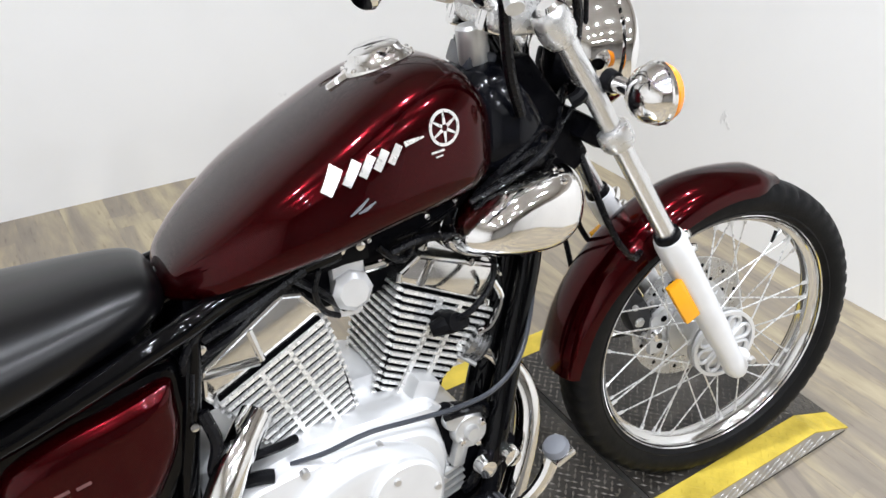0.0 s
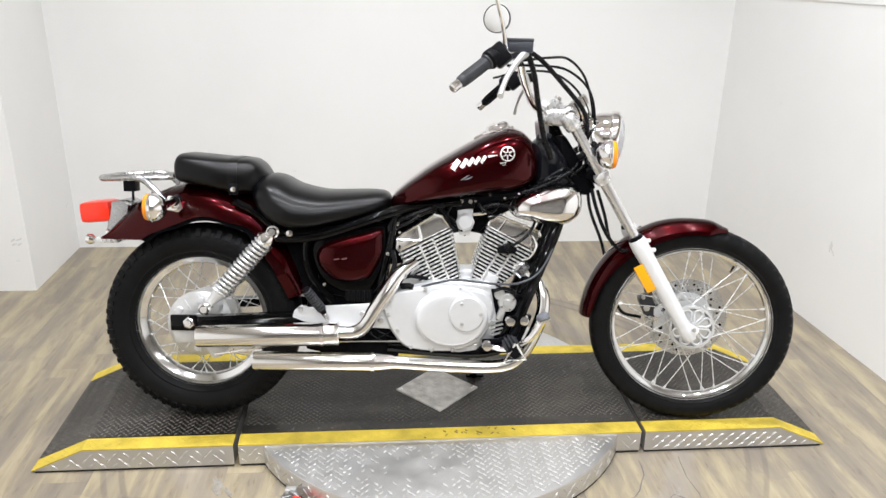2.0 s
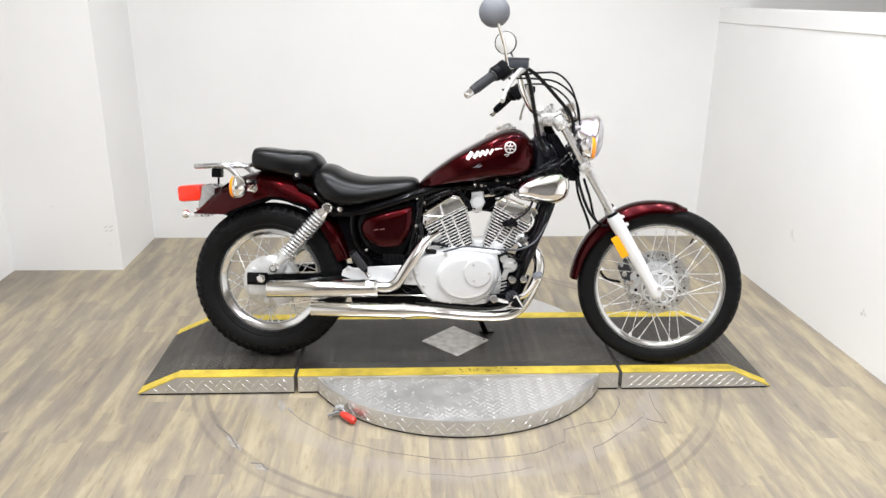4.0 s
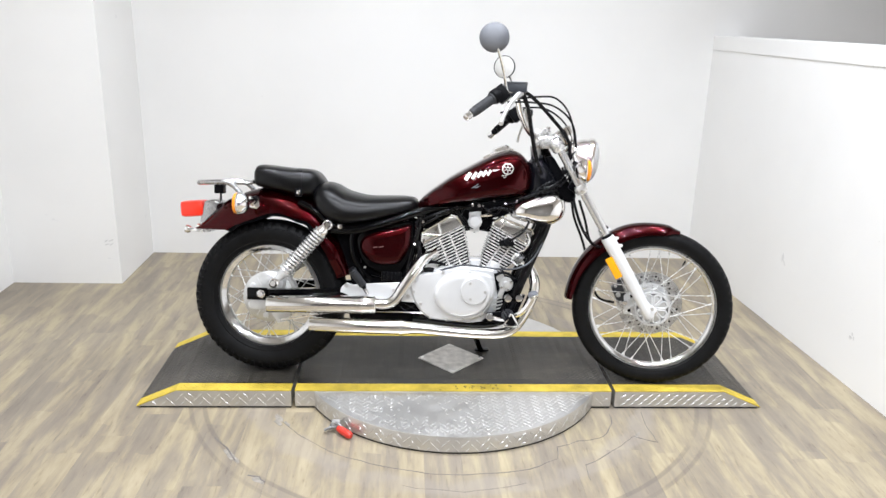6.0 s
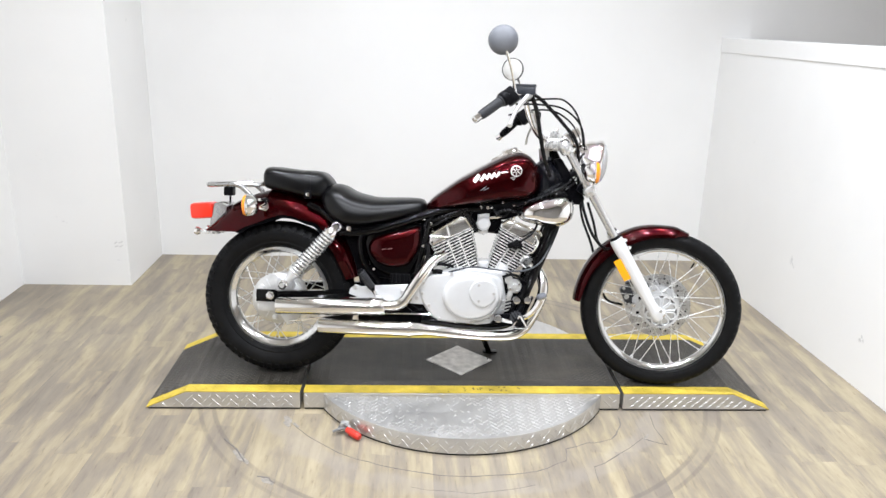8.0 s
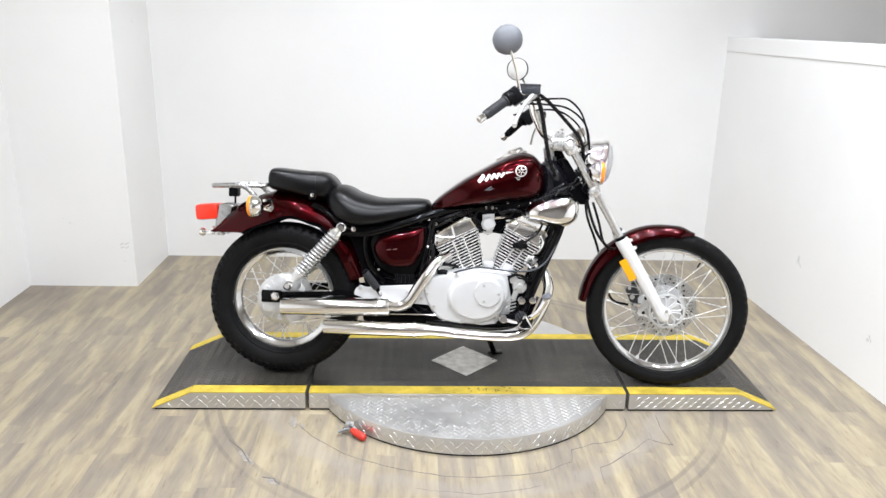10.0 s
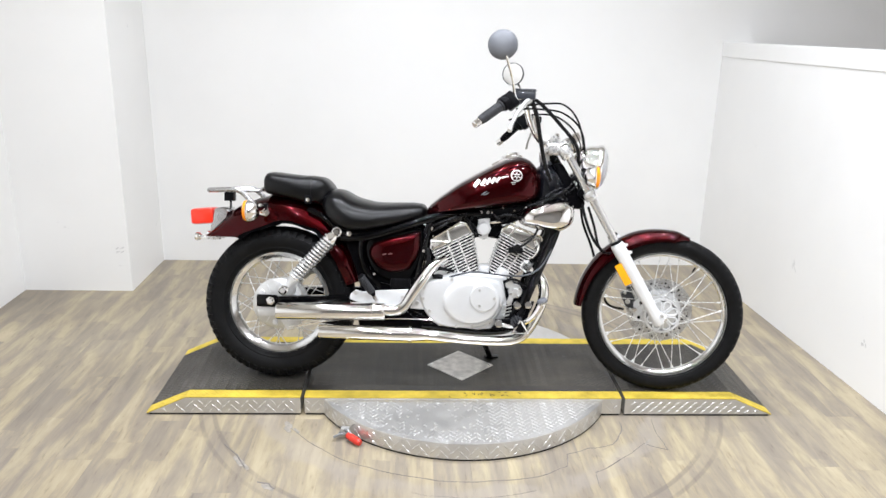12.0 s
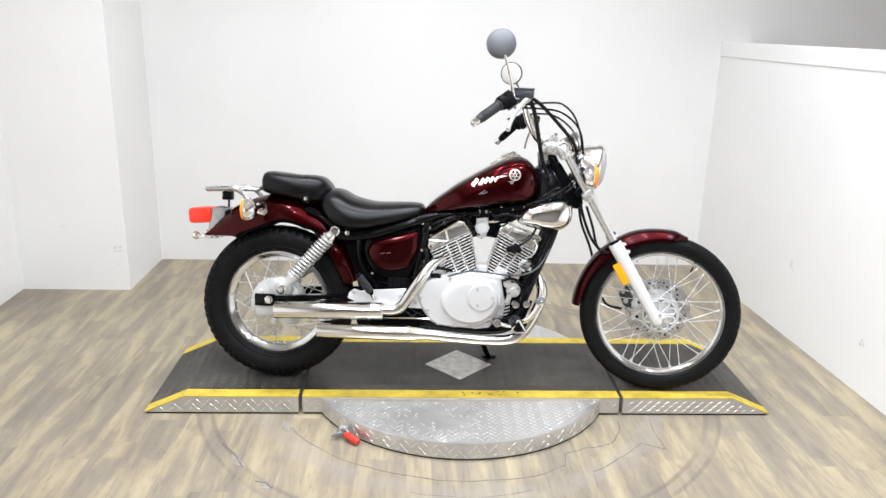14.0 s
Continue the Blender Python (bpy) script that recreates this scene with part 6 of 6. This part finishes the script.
def on_tank(x, z):
    """A point on the tank's right side."""
    for r0, r1 in zip(SIDE_RINGS, SIDE_RINGS[1:]):
        if r0[0].x <= x <= r1[0].x:
            u = (x - r0[0].x) / (r1[0].x - r0[0].x)
            return Vector((x, side_y(r0, z) * (1 - u) + side_y(r1, z) * u, z))
    return Vector((x, 0, z))


SIDE_RINGS = body_rings(TANK, n=160, low=0.30, top_round=5.0)


def stroke(pts, widths, parent, name="tank_mark", label="", mat=SILVER_DECAL):
    line = smooth_line([(x, 0, z) for x, z in pts], 5)
    n = len(line)
    rings = []
    for i, p in enumerate(line):
        d = (line[min(i + 1, n - 1)] - line[max(i - 1, 0)]).normalized()
        nrm = Vector((-d.z, 0, d.x))
        u = i / (n - 1) * (len(widths) - 1)
        k = min(int(u), len(widths) - 2)
        w = widths[k] + (widths[k + 1] - widths[k]) * (u - k)
        a, b = p + nrm * w / 2, p - nrm * w / 2
        qa, qb = on_tank(a.x, a.z), on_tank(b.x, b.z)
        out = Vector((0, -0.0016, 0))
        rings.append([qa + out * 0.2, qb + out * 0.2, qb + out, qa + out])
    return part(name, loft(rings), mat, parent, label)


for x0, z0, h, w, lab in ((0.022, 0.767, 0.026, 0.013, "plain silver badge bar"), (0.046, 0.772, 0.024, 0.011, ""), (0.066, 0.778, 0.021, 0.010, ""), (0.084, 0.782, 0.020, 0.010, ""), (0.102, 0.786, 0.019, 0.009, "")):
    stroke([(x0, z0), (x0 + h * 0.35, z0 + h * 0.5), (x0 + h * 0.7, z0 + h)], [w, w, w], tank, label=lab)
stroke([(0.122, 0.804), (0.134, 0.806), (0.148, 0.808)], [0.006, 0.0045, 0.0015], tank)
for pts in ([(0.046, 0.737), (0.058, 0.744), (0.070, 0.753)], [(0.056, 0.738), (0.066, 0.741), (0.078, 0.747)]):
    stroke(pts, [0.0015, 0.004, 0.0015], tank, mat=MIRROR_BACK)
stroke([(0.156, 0.786), (0.174, 0.787)], [0.0025, 0.0025], tank)
stroke([(0.162, 0.780), (0.172, 0.781)], [0.0018, 0.0018], tank)
ring_pts = [(0.177 + 0.0195 * math.cos(a), 0.812 + 0.0195 * math.sin(a)) for a in np.linspace(0, 2 * math.pi, 25)]
stroke(ring_pts, [0.0036, 0.0036], tank)
for k in range(6):
    a = math.pi / 2 + k * math.pi / 3
    stroke([(0.177 + 0.004 * math.cos(a), 0.812 + 0.004 * math.sin(a)), (0.177 + 0.017 * math.cos(a), 0.812 + 0.017 * math.sin(a))], [0.0042, 0.0020], tank)

# the front end is turned a little to the right about the steering stem
STEM = Vector((0.30, 0, 0.90))
STEER = Matrix.Translation(STEM) @ Matrix.Rotation(radians(-7.7), 4, -AX) @ Matrix.Translation(-STEM)
TURNED = ("front_wheel", "front_fender", "fork_leg", "front_axle", "lower_yoke", "upper_yoke", "ignition_lock", "wiring_block", "side_reflector", "reflector_bracket", "fender_brace", "brake_caliper", "front_turn_signal", "headlight", "speedometer", "indicator_panel", "handlebar", "brake_reservoir", "rear_view_mirror")
for ob in bike.children:
    if ob.name.split(".")[0] in TURNED:
        ob.matrix_basis = STEER @ ob.matrix_basis
    if ob.name.split(".")[0] == "handlebar":
        pivot = Matrix.Translation((0.305, 0, 0.936))
        ob.matrix_basis = ob.matrix_basis @ pivot @ Matrix.Rotation(radians(-3.5), 4, "X") @ pivot.inverted()

# ---- ceiling lamps and floor boards ----
GLOW, _, gb = nodes_of("lamp_diffuser")
gb.inputs["Emission Color"].default_value = (0.92, 0.96, 1.0, 1)
gb.inputs["Emission Strength"].default_value = 4.0
cl = empty("ceiling_lamp", pose(*LAMPS[0], 2.995), "round white ceiling lamp", "lamp", "ceiling lamps")
part("housing", lathe([(0.066, -0.02), (0.071, -0.026), (0.068, -0.030), (0.066, 0.0), (0.062, 0.004)], (0, 0, 0), (0, 0, 1), 32, True), CEILING, cl)
part("diffuser", lathe([(0, -0.005), (0.058, -0.005), (0.064, -0.002)], (0, 0, 0), (0, 0, 1), 32), GLOW, cl)
for lx, ly in LAMPS[1:]:
    copy_thing(cl, pose(lx, ly, 2.995))

board = bmesh.new()
loft_into(board, [[Vector((sx * (PW / 2 - 0.0001 - i), sy * (PL / 2 - 0.0001 - i), z)) for sx, sy in ((-1, -1), (1, -1), (1, 1), (-1, 1))] for i, z in ((0, -0.007), (0, -0.00012), (0.0001, 0.0))])
first = link_mesh("plank", board, FLOOR, floor, "", False)
board_mesh = first.data
rnd = random.Random(11)
places = []
cols = int(4.33 / PW)
for c in range(cols):
    x = -2.30 + PW / 2 + c * PW
    y0 = -2.9 + rnd.random() * PL
    while y0 < 1.62:
        y1 = min(y0 + PL, 1.62)
        if y1 - y0 > 0.02:
            places.append((x, (y0 + y1) / 2, (y1 - y0) / PL))
        y0 += PL
for i, (x, y, share) in enumerate(places):
    ob = first if i == 0 else new("plank", board_mesh)
    ob.parent = floor
    ob.location = (x, y, 0)
    ob.scale = (1, share, 1)

# torn and cracked floor covering round the platform
CRACK = surface("floor_crack", (0.19, 0.172, 0.158), 0.8, vary=0.3, scale=40)
rnd = random.Random(4)


def crack(path, r):
    """path: radius and degrees round the turntable's centre; a thin jagged seam in the floor."""
    pts = []
    for (r0, a0_), (r1, a1_) in zip(path, path[1:]):
        n = max(2, int(abs(a1_ - a0_) / 3.0) + int(abs(r1 - r0) / 0.02))
        for k in range(n):
            u = k / n
            rr, aa = r0 + (r1 - r0) * u + rnd.uniform(-0.004, 0.004), radians(a0_ + (a1_ - a0_) * u)
            pts.append((rr * math.cos(aa), rr * math.sin(aa), 0.0))
    pts.append((path[-1][0] * math.cos(radians(path[-1][1])), path[-1][0] * math.sin(radians(path[-1][1])), 0.0))
    part("crack", tube(pts, [r * rnd.uniform(0.5, 1.0) for _ in pts], 5, 1), CRACK, floor)


crack([(0.742, -146), (0.735, -134), (0.724, -118), (0.720, -92), (0.725, -72), (0.712, -62), (0.657, -58), (0.675, -50), (0.719, -43), (0.700, -34), (0.673, -28.8)], 0.0021)
crack([(0.791, -57.6), (0.789, -51.3), (0.792, -43.5), (0.799, -37.1), (0.845, -37.0), (0.888, -36.3)], 0.0021)
crack([(0.777, -23.3), (0.800, -27), (0.821, -30.3), (0.860, -34), (0.888, -36.3)], 0.0018)
crack([(0.791, -57.6), (0.830, -59.5), (0.867, -61)], 0.0014)
crack([(0.800, -75), (0.815, -90), (0.805, -104)], 0.0010)
SCUFF = surface("worn_floor_patch", (0.29, 0.265, 0.23), 0.6, vary=0.25, scale=60, relief=0.3, rscale=120)
for pr, pa, pl, pw in ((0.985, -142, 0.055, 0.012), (0.998, -131.5, 0.030, 0.013), (0.745, -151, 0.040, 0.012), (0.760, -149, 0.030, 0.010), (0.735, -147, 0.026, 0.008), (0.81, -36, 0.030, 0.007)):
    aa = radians(pa)
    n_p = 16
    outline = []
    for k in range(n_p):
        b_ = 2 * math.pi * k / n_p
        q = rnd.uniform(0.65, 1.1)
        outline.append((pl * q * math.cos(b_), pw * q * math.sin(b_)))
    t_ = aa + math.pi / 2
    bm = loft([[Vector((pr * math.cos(aa) + (u * math.cos(t_) - v * math.sin(t_)) * k, pr * math.sin(aa) + (u * math.sin(t_) + v * math.cos(t_)) * k, z)) for u, v in outline] for k, z in ((1.0, -0.001), (0.97, 0.0007))])
    part("worn_patch", bm, SCUFF, floor)
crack([(0.985, -150), (0.978, -145), (0.988, -140)], 0.0036)
crack([(1.002, -134), (0.985, -132), (0.99, -130)], 0.0036)
